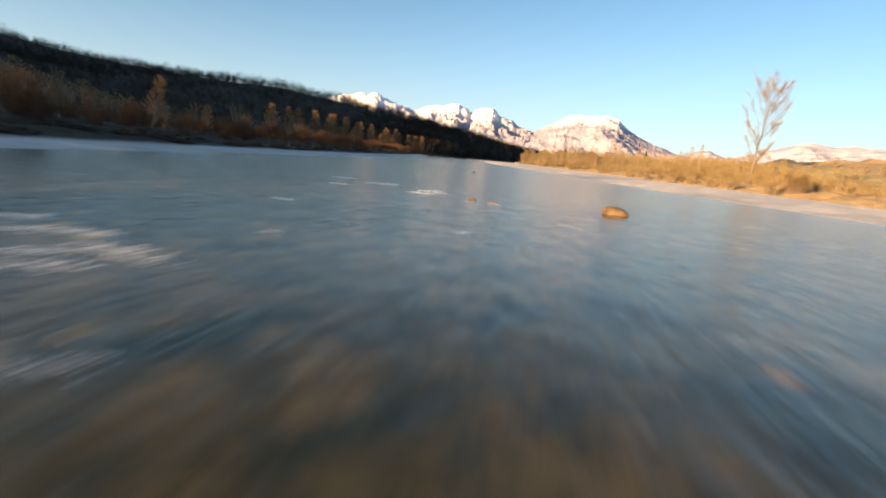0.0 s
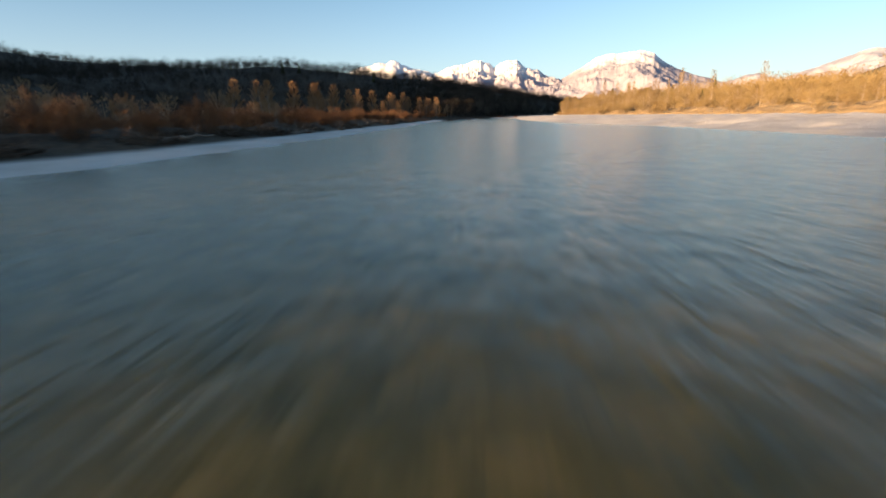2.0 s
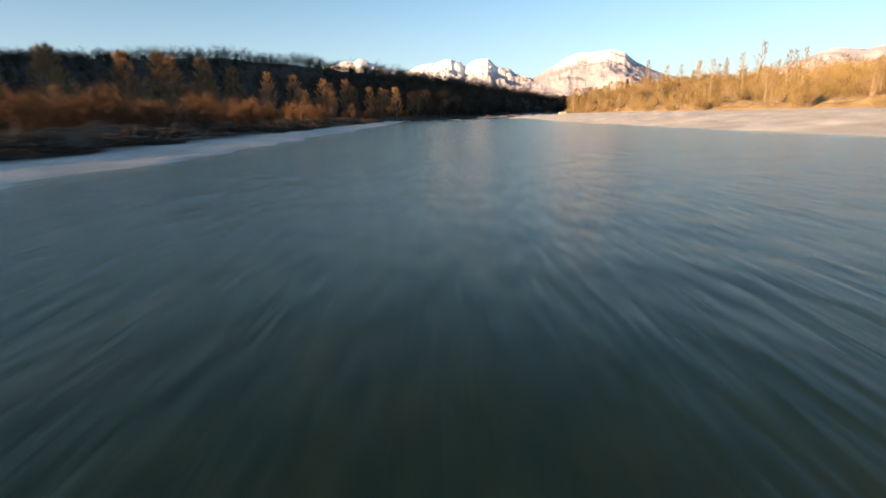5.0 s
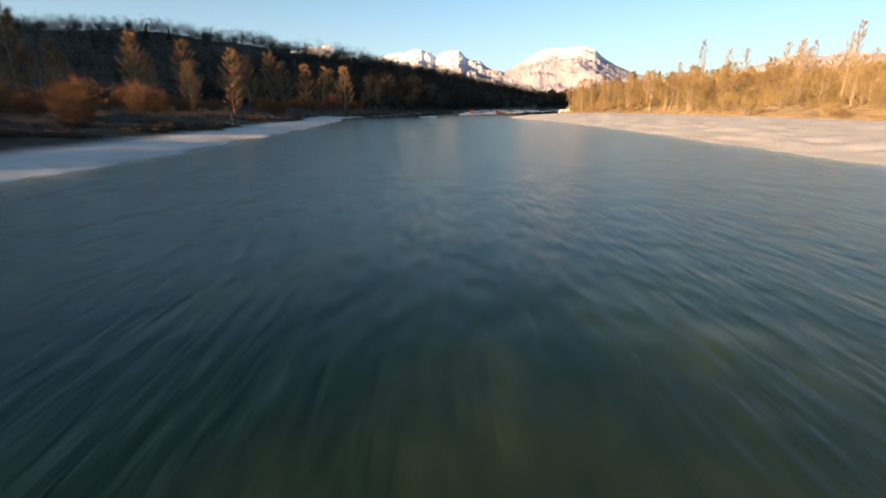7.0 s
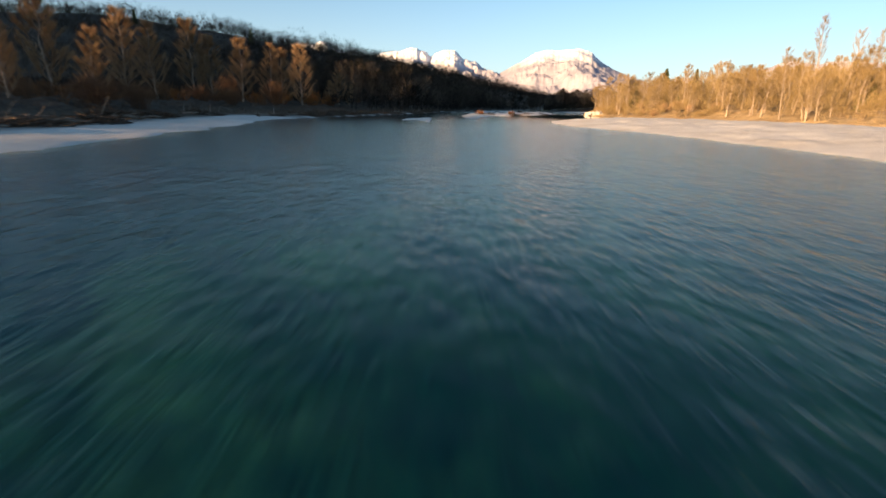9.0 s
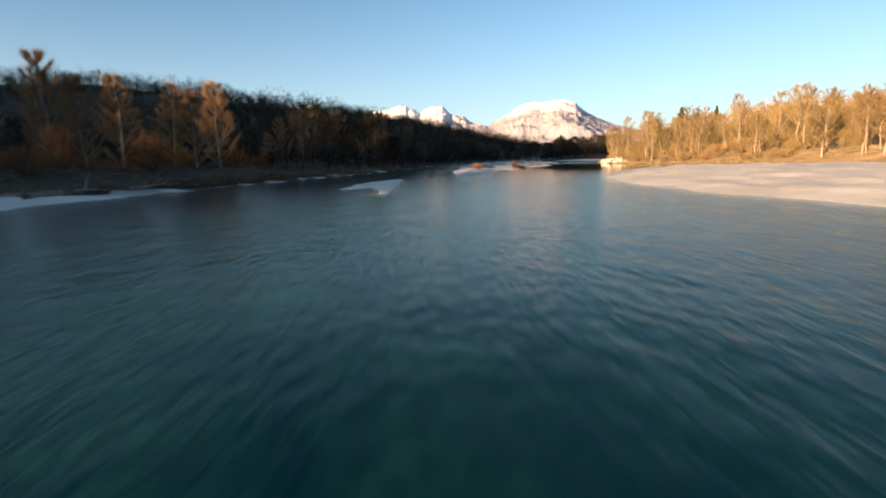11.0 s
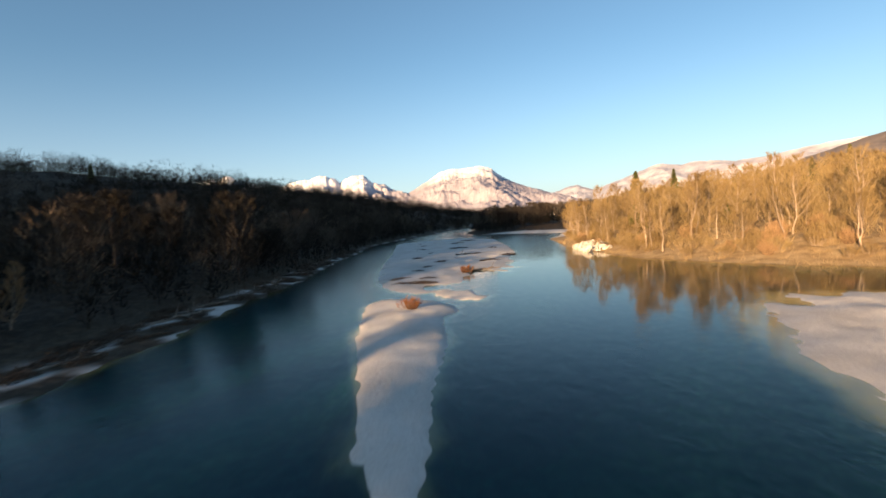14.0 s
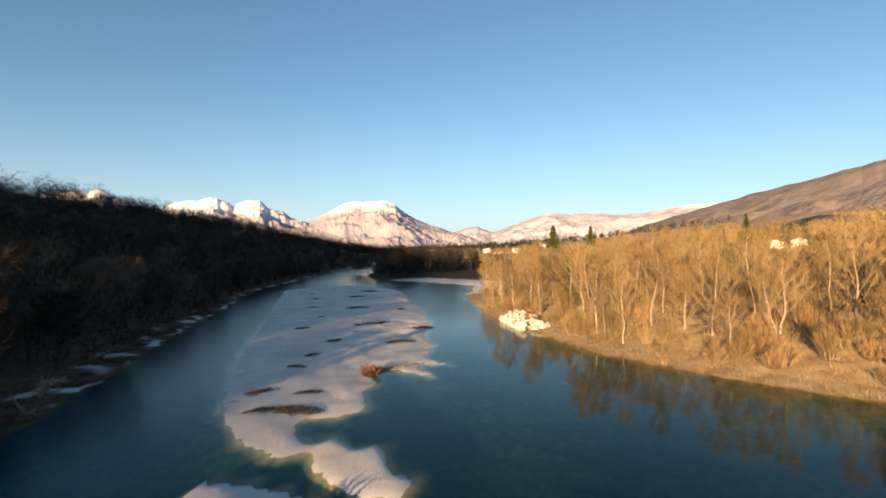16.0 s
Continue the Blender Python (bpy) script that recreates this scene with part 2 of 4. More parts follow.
RIGHT_BANK = [(400, -60), (54, -60), (50, 30), (48, 60), (44, 100), (44, 200), (46, 280), (52, 325), (60, 338), (62, 350), (58, 367), (54, 375), (52, 384), (50.5, 392), (52, 404), (53, 414),
              (57, 428), (62, 440), (70, 462), (80, 476), (92, 497), (86, 520), (80, 536), (74, 556), (84, 600), (116, 680), (170, 780), (250, 870), (400, 960)]
BARS = {  # outline, height of the top, slope of its edge
    "right": ([(60, -60), (38, -20), (33, 20), (30, 36), (26, 56), (23.5, 90), (22.5, 125), (17.5, 150), (15.5, 200), (15.5, 240), (17.5, 262), (18.5, 296), (16, 312), (17, 324), (21, 336),
               (27, 349), (33, 357), (40, 361.5), (45, 359), (49, 353.5), (53, 344), (60, 332), (64, 200)], 0.75, 0.09),
    "spit": ([(1.2, 342.5), (-0.6, 338), (-2.0, 335), (-2.9, 331), (-2.9, 327.5), (-3.3, 324.4), (-2.4, 324.2), (-1.5, 325.4), (-0.6, 323.6), (-0.2, 319.5), (0.1, 317.5), (0.5, 317.5), (0.8, 320), (0.95, 325), (1.1, 331), (1.5, 337)], 0.07, 0.10),
    "tongue": ([(10.2, 376), (12, 378.5), (16, 375), (17.4, 371), (17, 368), (15.2, 366), (14.2, 360), (12.6, 355), (11.2, 351), (10.2, 346), (9.3, 343.4), (8.5, 340.6), (7.9, 343), (7.5, 347), (7.9, 352), (8.3, 360), (9, 368)], 0.40, 0.22),
    "shoal": ([(17.2, 380.2), (19.2, 381.4), (19.6, 379), (21.2, 379), (20.8, 375.4), (21.6, 373.6), (19.8, 372.2), (18.2, 373.2), (17, 376.6)], 0.16, 0.12),
    "island": ([(31, 507), (44.5, 519), (60, 519), (62, 488), (50.5, 444), (43, 421), (37.5, 411), (36.5, 405), (33, 400), (33.6, 395), (31, 396), (30.4, 391), (28.4, 395), (25.6, 396), (24.8, 391), (23.4, 390), (22.2, 385.2), (20, 384.2), (17.6, 385.2),
                (16.6, 382.4), (17.8, 380), (15.6, 379.2), (14, 382), (13, 386), (12.7, 391.5), (13.5, 399.4), (15.8, 416), (21, 444)], 0.5, 0.07),
}
HILLS = [(-35, 20, 1.3), (-35, 130, 1.3), (-38, 240, 1.4), (-36, 330, 1.6), (-120, 60, 2.0), (-120, 260, 2.5), (-100, 380, 3.5), (-220, 120, 5), (-230, 330, 6), (-260, 430, 10), (-150, 470, 8),
         (-768, 895, 122), (-590, 865, 98), (-422, 907, 91), (-640, 640, 76), (-720, 760, 94), (-211, 884, 71), (-137, 655, 49), (-65, 649, 34), (-75, 715, 43), (-20, 695, 29), (-255, 740, 72), (-170, 780, 62), (-200, 690, 54), (-47, 523, 12), (-10, 455, 4), (20, 560, 8), (20, 790, 29), (55, 815, 28), (60, 700, 12), (85, 695, 7), (105, 850, 20), (-60, 850, 50), (180, 1000, 12),
         # first on this row: ridge out of view, its heights set to cast shade
         (-250, -170, 26), (-403, 30, 42), (-391, -280, 67), (-500, -105, 86), (-600, -79, 106), (-650, -190, 108), (-560, -330, 100), (-690, -120, 152), (-745, -275, 147), (-740, -340, 130), (-760, -245, 168), (-760, -60, 196), (-720, 60, 190), (-640, 235, 160), (-820, 335, 205), (-868, 505, 200), (-1000, 760, 190), (-520, -480, 90), (-300, 1300, 50), (-760, 1400, 70), (60, 1300, 26), (420, 1500, 18), (-1500, 200, 120), (-1400, 1500, 60),
         (70, 20, 1.8), (70, 150, 1.8), (70, 280, 2.0), (66, 360, 1.8), (64, 400, 2.2), (72, 440, 2.4), (110, 520, 3.0), (110, 400, 6), (140, 418, 9), (190, 446, 13), (252, 460, 15), (372, 511, 37), (300, 560, 14), (440, 480, 36), (160, 300, 3), (170, 120, 2.5), (330, 200, 8), (250, 350, 8),
         (250, 640, 9), (420, 800, 20), (200, 850, 6), (600, 1300, 20), (700, 500, 58), (650, 100, 20), (900, 1000, 60), (120, -150, 3), (400, -300, 14)]


def polygon_distance(px, py, poly):
    """Signed distance to a closed outline, positive inside."""
    a = np.array(poly, float)
    b = np.roll(a, -1, 0)
    best, inside = np.full(px.shape, 1e9), np.zeros(px.shape, bool)
    for (x0, y0), (x1, y1) in zip(a, b):
        dx, dy = x1 - x0, y1 - y0
        s = np.clip(((px - x0) * dx + (py - y0) * dy) / (dx * dx + dy * dy), 0, 1)
        best = np.minimum(best, np.hypot(px - x0 - s * dx, py - y0 - s * dy))
        if dy:
            inside ^= ((y0 > py) != (y1 > py)) & (px < x0 + (py - y0) / dy * dx)
    return np.where(inside, best, -best)


def waves(x, y, seed, size):
    """Smooth uneven noise of about -1 to 1, from a few turned waves."""
    r = np.random.RandomState(seed)
    out = np.zeros(np.shape(x))
    for k in range(7):
        a, f, p = r.rand() * 6.28, (0.6 + 1.5 * r.rand()) * 6.28 / size, r.rand() * 6.28
        out += np.sin((x * math.cos(a) + y * math.sin(a)) * f + p + 1.7 * np.sin((y * math.cos(a) - x * math.sin(a)) * f * 0.6 + p))
    return out / 3.2


hills = np.array(HILLS, float)


def _kernel(d):
    return np.where(d > 0, d * d * np.log(np.maximum(d, 1e-9)), 0.0)


_n = len(hills)
_d = np.hypot(hills[:, None, 0] - hills[None, :, 0], hills[:, None, 1] - hills[None, :, 1]) / 500
_a = np.zeros((_n + 3, _n + 3))
_a[:_n, :_n] = _kernel(_d) + 0.002 * np.eye(_n)
_a[:_n, _n], _a[:_n, _n + 1 : _n + 3] = 1, hills[:, :2] / 500
_a[_n:, :_n] = _a[:_n, _n:].T
_w = np.linalg.solve(_a, np.r_[hills[:, 2], 0, 0, 0])


def upland(x, y):
    out = _w[_n] + _w[_n + 1] * x / 500 + _w[_n + 2] * y / 500
    for k in range(_n):
        out = out + _w[k] * _kernel(np.hypot(x - hills[k, 0], y - hills[k, 1]) / 500)
    far = np.clip((np.hypot(x + 100, y - 500) - 1300) / 900, 0, 1)
    return np.maximum(out * (1 - far) + 30 * far, 0.9)


def land(x, y):
    """Height of the ground, and how much of it is gravel, riverbed, dry grass and field."""
    x, y = np.asarray(x, float), np.asarray(y, float)
    rag = 0.5 * waves(x, y, 3, 9.0) + 0.25 * waves(x, y, 5, 3.0)
    left = polygon_distance(x, y, LEFT_BANK) + rag
    right = polygon_distance(x, y, RIGHT_BANK) + 0.6 * rag
    far = np.maximum(np.abs(x) - 380, y - 1000) > 0
    left = np.where(far | (y < -58), 60.0, left)
    deep = np.interp(y, [-60, 25, 60, 120, 200, 300, 420, 600], [0.35, 0.4, 0.75, 1.1, 1.7, 1.6, 1.2, 0.9])
    z = -deep + 0.12 * waves(x, y, 7, 6.0)
    gravel, dry, field = np.zeros(x.shape), np.zeros(x.shape), np.zeros(x.shape)
    for name, (outline, top, slope) in BARS.items():
        d = polygon_distance(x, y, outline) + (0.6 if name == "right" else 0.3 if name == "island" else 0.12) * rag + (0.06 * waves(x, y, 15, 3.1) if name != "right" else 0)
        prof = np.where(d > 0, top * (1 - np.exp(-np.maximum(d, 0) * slope / top)), np.maximum(d * slope * (2.2 if name == "right" else 6.0), -3))
        if name == "right":
            prof = prof - 0.10 * np.clip((y - 334) / 14, 0, 1)
        prof = prof + np.where(d > 0, np.minimum(d * 0.05, 0.1 * min(1, top / 0.3)) * waves(x, y, 11, 7.0), 0)
        prof = prof + np.where(d > 0, np.minimum(d * 0.06, 0.045) * waves(x, y, 12, 2.4), 0)
        z = np.maximum(z, prof)
        gravel = np.maximum(gravel, np.clip(d / 0.6 + 1.4, 0, 1))
    up = upland(x, y) + np.clip(upland(x, y) / 30, 0, 1) * 3 * waves(x, y, 21, 90.0)
    for d, wide, stony in ((left, np.interp(y, [60, 280, 318, 326, 450, 470], [4.0, 4.8, 4.8, 4.0, 3.5, 1.5]), np.clip(np.maximum((330 - y) / 8, np.clip(2.2 * waves(x, y, 41, 8.0) - 0.25, 0, 0.85)), 0, 1)), (right, np.interp(y, [460, 470, 540, 550], [1.0, 16, 16, 2.0]), np.clip(np.maximum(330 - y, np.minimum(y - 462, 546 - y)) / 6, 0, 1))):
        beach = np.where(d > 0, 0.55 * (1 - np.exp(-np.maximum(d, 0) * 0.2)), np.maximum(d * 0.25, -3))
        rise = np.clip((d - wide) / np.interp(y, [360, 520], [9, 34]), 0, 1)
        rise = rise * rise * (3 - 2 * rise)
        z = np.maximum(z, np.where(d > 0, beach * (1 - rise) + up * rise + rise * 0.35 * waves(x, y, 13, 8.0), beach))
        gravel = np.maximum(gravel * (d < 0), np.clip(d / 0.6 + 1.4, 0, 1) * np.clip((wide + 1.5 - d) / 2, 0, 1) * stony)
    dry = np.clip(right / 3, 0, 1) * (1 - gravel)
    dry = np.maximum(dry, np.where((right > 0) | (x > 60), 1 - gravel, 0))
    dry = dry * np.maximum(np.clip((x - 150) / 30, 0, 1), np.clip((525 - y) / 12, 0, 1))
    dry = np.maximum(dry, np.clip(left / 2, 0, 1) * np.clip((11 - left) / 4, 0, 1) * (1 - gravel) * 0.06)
    field = np.clip((right - 60) / 20, 0, 1) * np.clip(0.5 + 1.2 * waves(x, y, 31, 120.0), 0, 1)
    field = np.maximum(field, np.clip((np.minimum(x - 112, 205 - x)) / 8, 0, 1) * np.clip(1.5 - np.abs(y - 0.42 * x - 372) / 9, 0, 1))
    field = np.where(y > 900, np.clip(0.5 + waves(x, y, 33, 400.0), 0, 1) * (x > 100), field)
    bed = np.clip(-z / 0.25 - 0.2, 0, 1)
    return z, gravel, bed, dry, field


def height(x, y):
    return float(land(np.array([x]), np.array([y]))[0][0])


def heights(xy):
    return land(np.array([p[0] for p in xy]), np.array([p[1] for p in xy]))[0]


def grid_object(name, xs, ys, zs, mat, attributes=()):
    me = bpy.data.meshes.new(name)
    nx, ny = len(xs), len(ys)
    gx, gy = np.meshgrid(xs, ys)
    co = np.stack([gx, gy, zs], -1).reshape(-1, 3)
    i = (np.arange(ny - 1)[:, None] * nx + np.arange(nx - 1)[None]).ravel()
    quads = np.stack([i, i + 1, i + 1 + nx, i + nx], 1)
    fill(me, co, quads)
    for key, values in attributes:
        a = me.attributes.new(key, "FLOAT", "POINT")
        a.data.foreach_set("value", np.asarray(values, np.float32).ravel())
    me.materials.append(mat)
    me.polygons.foreach_set("use_smooth", np.ones(len(quads), bool))
    return new(name, me)


def fill(me, co, faces):
    """A mesh's vertices and its faces, all of one size, from arrays."""
    faces = np.asarray(faces, np.int32)
    k = faces.shape[1]
    me.vertices.add(len(co))
    me.vertices.foreach_set("co", np.asarray(co, np.float32).ravel())
    me.loops.add(faces.size)
    me.loops.foreach_set("vertex_index", faces.ravel())
    me.polygons.add(len(faces))
    me.polygons.foreach_set("loop_start", np.arange(len(faces), dtype=np.int32) * k)
    me.update(calc_edges=True)
    me.validate()


def spread(lo, hi, step, out_lo, out_hi, grow=1.22):
    mid = list(np.arange(lo, hi + step, step))
    s, v = step, mid[-1]
    while v < out_hi:
        s *= grow
        v += s
        mid.append(v)
    s, v = step, mid[0]
    while v > out_lo:
        s *= grow
        v -= s
        mid.insert(0, v)
    return np.array(mid)


xs, ys = spread(-30, 70, 0.5, -4700, 4700, 1.12), spread(-20, 520, 0.75, -2500, 4800, 1.12)
gx, gy = np.meshgrid(xs, ys)
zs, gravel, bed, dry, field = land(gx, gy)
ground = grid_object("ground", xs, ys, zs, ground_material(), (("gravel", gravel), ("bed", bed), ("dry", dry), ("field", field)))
tagged(ground, "valley floor of pale gravel bars, leaf litter and dry grass", "ground", kind="structure")

wx, wy = np.concatenate([np.arange(-60, 70, 1.25), np.arange(70, 421, 3.0)]), np.concatenate([np.arange(-80, 300, 4.0), np.arange(300, 540, 1.5), np.arange(540, 1041, 4.0)])
qx, qy = np.meshgrid(wx, wy)
calm = np.clip((qx - 14) / 14, 0, 1) * np.clip((qy - 335) / 25, 0, 1) * np.clip((440 - qy) / 40, 0, 1)
ripple = (1 - 0.88 * calm) * np.interp(qy, [-60, 30, 80, 180, 220, 300, 325, 350, 400, 470, 550], [0.85, 0.85, 1.0, 1.0, 1.0, 0.85, 0.6, 0.4, 0.5, 0.95, 1.0])
deep = np.interp(qy, [-60, 30, 110, 160, 220, 236, 256, 330, 420, 600], [0.05, 0.1, 0.42, 0.51, 0.65, 0.77, 0.87, 0.95, 0.97, 0.75])
deep = deep - 0.22 * np.exp(-(((qx - 1) / 9) ** 2) - ((qy - 316) / 11) ** 2)
deep = np.where(qy > 300, deep + np.clip((qy - 300) / 60, 0, 1) * np.interp(qx, [4, 20], [0.04, -0.15]), deep)
deep = deep * np.clip(0.28 - land(qx, qy)[0] / 0.5, 0, 1)
river = grid_object("water", wx, wy, np.zeros(qx.shape), water_material(), (("ripple", ripple), ("deep", deep)))
river.visible_shadow = False
tagged(river, "clear blue-green river water with fine ripples", "water", kind="structure")


# ---- distant mountains, as ridges round the valley head ----
def mountain(name, label, profile, near, crest, far, mat, seed, rough, eye=(0, 110), jag=0.0):
    """A ridge seen along bearings: (bearing, elevation) of its crest from the valley, at crest metres off."""
    b0, b1 = profile[0][0], profile[-1][0]
    th = np.linspace(b0, b1, 260)
    rr = np.concatenate([np.linspace(near, crest, 46), np.linspace(crest, far, 16)[1:]])
    top = np.interp(th, [p[0] for p in profile], [p[1] for p in profile])
    top = top + jag * np.array([noise.fractal((b * 0.7, seed, 0.0), 0.9, 2.1, 6) for b in th])
    t2, r2 = np.meshgrid(np.radians(th), rr)
    x, y = eye[0] + r2 * np.sin(t2), eye[1] + r2 * np.cos(t2)
    s = np.where(r2 <= crest, (r2 - near) / (crest - near), (far - r2) / (far - crest)).clip(0, 1)
    z = np.tan(np.radians(top))[None] * crest * s**1.25
    n = np.array([[noise.ridged_multi_fractal((x[i, j] / 520, y[i, j] / 520, seed), 0.9, 2.1, 6, 1.0, 2.0) for j in range(x.shape[1])] for i in range(x.shape[0])])
    z = z + (n - 1.1) * rough * s * (1.0 - s) * 2.6 - 12
    me = bpy.data.meshes.new(name)
    nx = len(th)
    i = (np.arange(len(rr) - 1)[:, None] * nx + np.arange(nx - 1)[None]).ravel()
    fill(me, np.stack([x, y, z], -1).reshape(-1, 3), np.stack([i, i + nx, i + nx + 1, i + 1], 1))
    me.materials.append(mat)
    me.polygons.foreach_set("use_smooth", np.zeros(len(me.polygons), bool))
    return tagged(new(name, me), label, "mountain", kind="structure")


# rock kept pale and bluish: the haze of distance is put into its colour
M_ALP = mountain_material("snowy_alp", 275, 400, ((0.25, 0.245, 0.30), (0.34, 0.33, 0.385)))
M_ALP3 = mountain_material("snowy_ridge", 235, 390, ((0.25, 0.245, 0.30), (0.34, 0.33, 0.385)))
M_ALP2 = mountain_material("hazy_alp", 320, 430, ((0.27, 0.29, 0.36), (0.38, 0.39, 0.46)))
M_FELL = mountain_material("brown_fell", 900, 1200, ((0.12, 0.108, 0.108), (0.19, 0.168, 0.16)))
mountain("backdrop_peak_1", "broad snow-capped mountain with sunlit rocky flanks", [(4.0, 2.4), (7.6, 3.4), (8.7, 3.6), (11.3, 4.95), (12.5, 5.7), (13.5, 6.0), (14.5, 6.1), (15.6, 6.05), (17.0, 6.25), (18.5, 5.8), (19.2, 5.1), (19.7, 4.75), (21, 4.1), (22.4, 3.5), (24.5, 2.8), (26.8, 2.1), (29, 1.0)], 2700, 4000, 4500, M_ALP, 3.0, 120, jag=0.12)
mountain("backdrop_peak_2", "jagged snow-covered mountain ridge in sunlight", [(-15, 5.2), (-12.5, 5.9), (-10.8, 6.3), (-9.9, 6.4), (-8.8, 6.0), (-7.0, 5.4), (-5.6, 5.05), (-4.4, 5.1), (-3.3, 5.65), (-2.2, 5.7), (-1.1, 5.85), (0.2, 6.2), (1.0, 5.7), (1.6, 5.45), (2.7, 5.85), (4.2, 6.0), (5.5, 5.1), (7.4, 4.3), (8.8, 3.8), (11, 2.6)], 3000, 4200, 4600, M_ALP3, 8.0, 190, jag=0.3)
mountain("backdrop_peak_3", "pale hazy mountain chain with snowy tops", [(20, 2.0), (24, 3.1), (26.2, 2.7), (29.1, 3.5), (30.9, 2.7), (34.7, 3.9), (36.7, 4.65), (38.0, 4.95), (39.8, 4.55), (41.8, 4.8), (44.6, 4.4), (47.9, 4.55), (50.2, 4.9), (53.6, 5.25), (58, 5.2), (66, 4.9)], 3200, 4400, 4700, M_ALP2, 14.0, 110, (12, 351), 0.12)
mountain("backdrop_peak_4", "long brown wooded mountain slope", [(44, 1.7), (48, 3.4), (53.7, 5.0), (58.7, 6.3), (63.1, 7.2), (67.7, 8.3), (75, 9), (90, 10), (110, 9), (130, 6)], 1500, 2700, 3600, M_FELL, 21.0, 70, (12, 351), 0.1)


# ---- trees ----
def part(name, me, parent, label=""):
    ob = new(name, me)
    ob.parent = parent
    return tagged(ob, label)


def prisms(segs, sides=5):
    """Tapered prisms for rows of (start, end, radius, radius)."""
    co, faces = [], []
    for a, b, ra, rb in segs:
        d = (b - a).normalized()
        u = d.orthogonal().normalized()
        v = d.cross(u)
        k = len(co)
        for c, r in ((a, ra), (b, rb)):
            for s in range(sides):
                w = 6.2832 * s / sides
                co.append(c + r * (math.cos(w) * u + math.sin(w) * v))
        for s in range(sides):
            e = (s + 1) % sides
            faces.append((k + s, k + e, k + sides + e, k + sides + s))
    return co, faces


def tube(points, radii, sides=6):
    """One tapered round stem through points."""
    co, faces = [], []
    for k, (p, r) in enumerate(zip(points, radii)):
        d = (points[min(k + 1, len(points) - 1)] - points[max(k - 1, 0)]).normalized()
        u = d.cross(Vector((0.31, 0.95, 0.05))).normalized()
        v = d.cross(u)
        for s in range(sides):
            w = 6.2832 * s / sides
            co.append(p + r * (math.cos(w) * u + math.sin(w) * v))
        if k:
            b = (k - 1) * sides
            for s in range(sides):
                e = (s + 1) % sides
                faces.append((b + s, b + e, b + sides + e, b + sides + s))
    return co, faces


def mesh_of(name, co, faces, mat):
    me = bpy.data.meshes.new(name)
    fill(me, np.array([tuple(c) for c in co]), faces)
    me.materials.append(mat)
    return me


def twig_mesh(name, roots, ways, length, width, rng, mat, more=None, bark=None):
    """Thin three-cornered twigs from roots along ways."""
    n = len(roots)
    roots, ways = np.asarray(roots), np.asarray(ways)
    ways = ways / np.linalg.norm(ways, axis=1, keepdims=True)
    side = np.cross(ways, rng.normal(size=(n, 3)))
    side /= np.linalg.norm(side, axis=1, keepdims=True) + 1e-9
    l = length * (0.5 + rng.rand(n, 1))
    co = np.stack([roots - side * width / 2, roots + side * width / 2, roots + ways * l], 1).reshape(-1, 3)
    me = bpy.data.meshes.new(name)
    faces = np.arange(3 * n).reshape(-1, 3)
    if more:
        quads = np.array(more[1]) + len(co)
        co = np.concatenate([co, np.array([tuple(c) for c in more[0]])])
        faces = np.concatenate([faces, quads[:, (0, 1, 2)], quads[:, (0, 2, 3)]])
    fill(me, co, faces)
    me.materials.append(mat)
    if bark:
        me.materials.append(bark)
        which = np.zeros(len(me.polygons), np.int32)
        which[n:] = 1
        me.polygons.foreach_set("material_index", which)
    return me


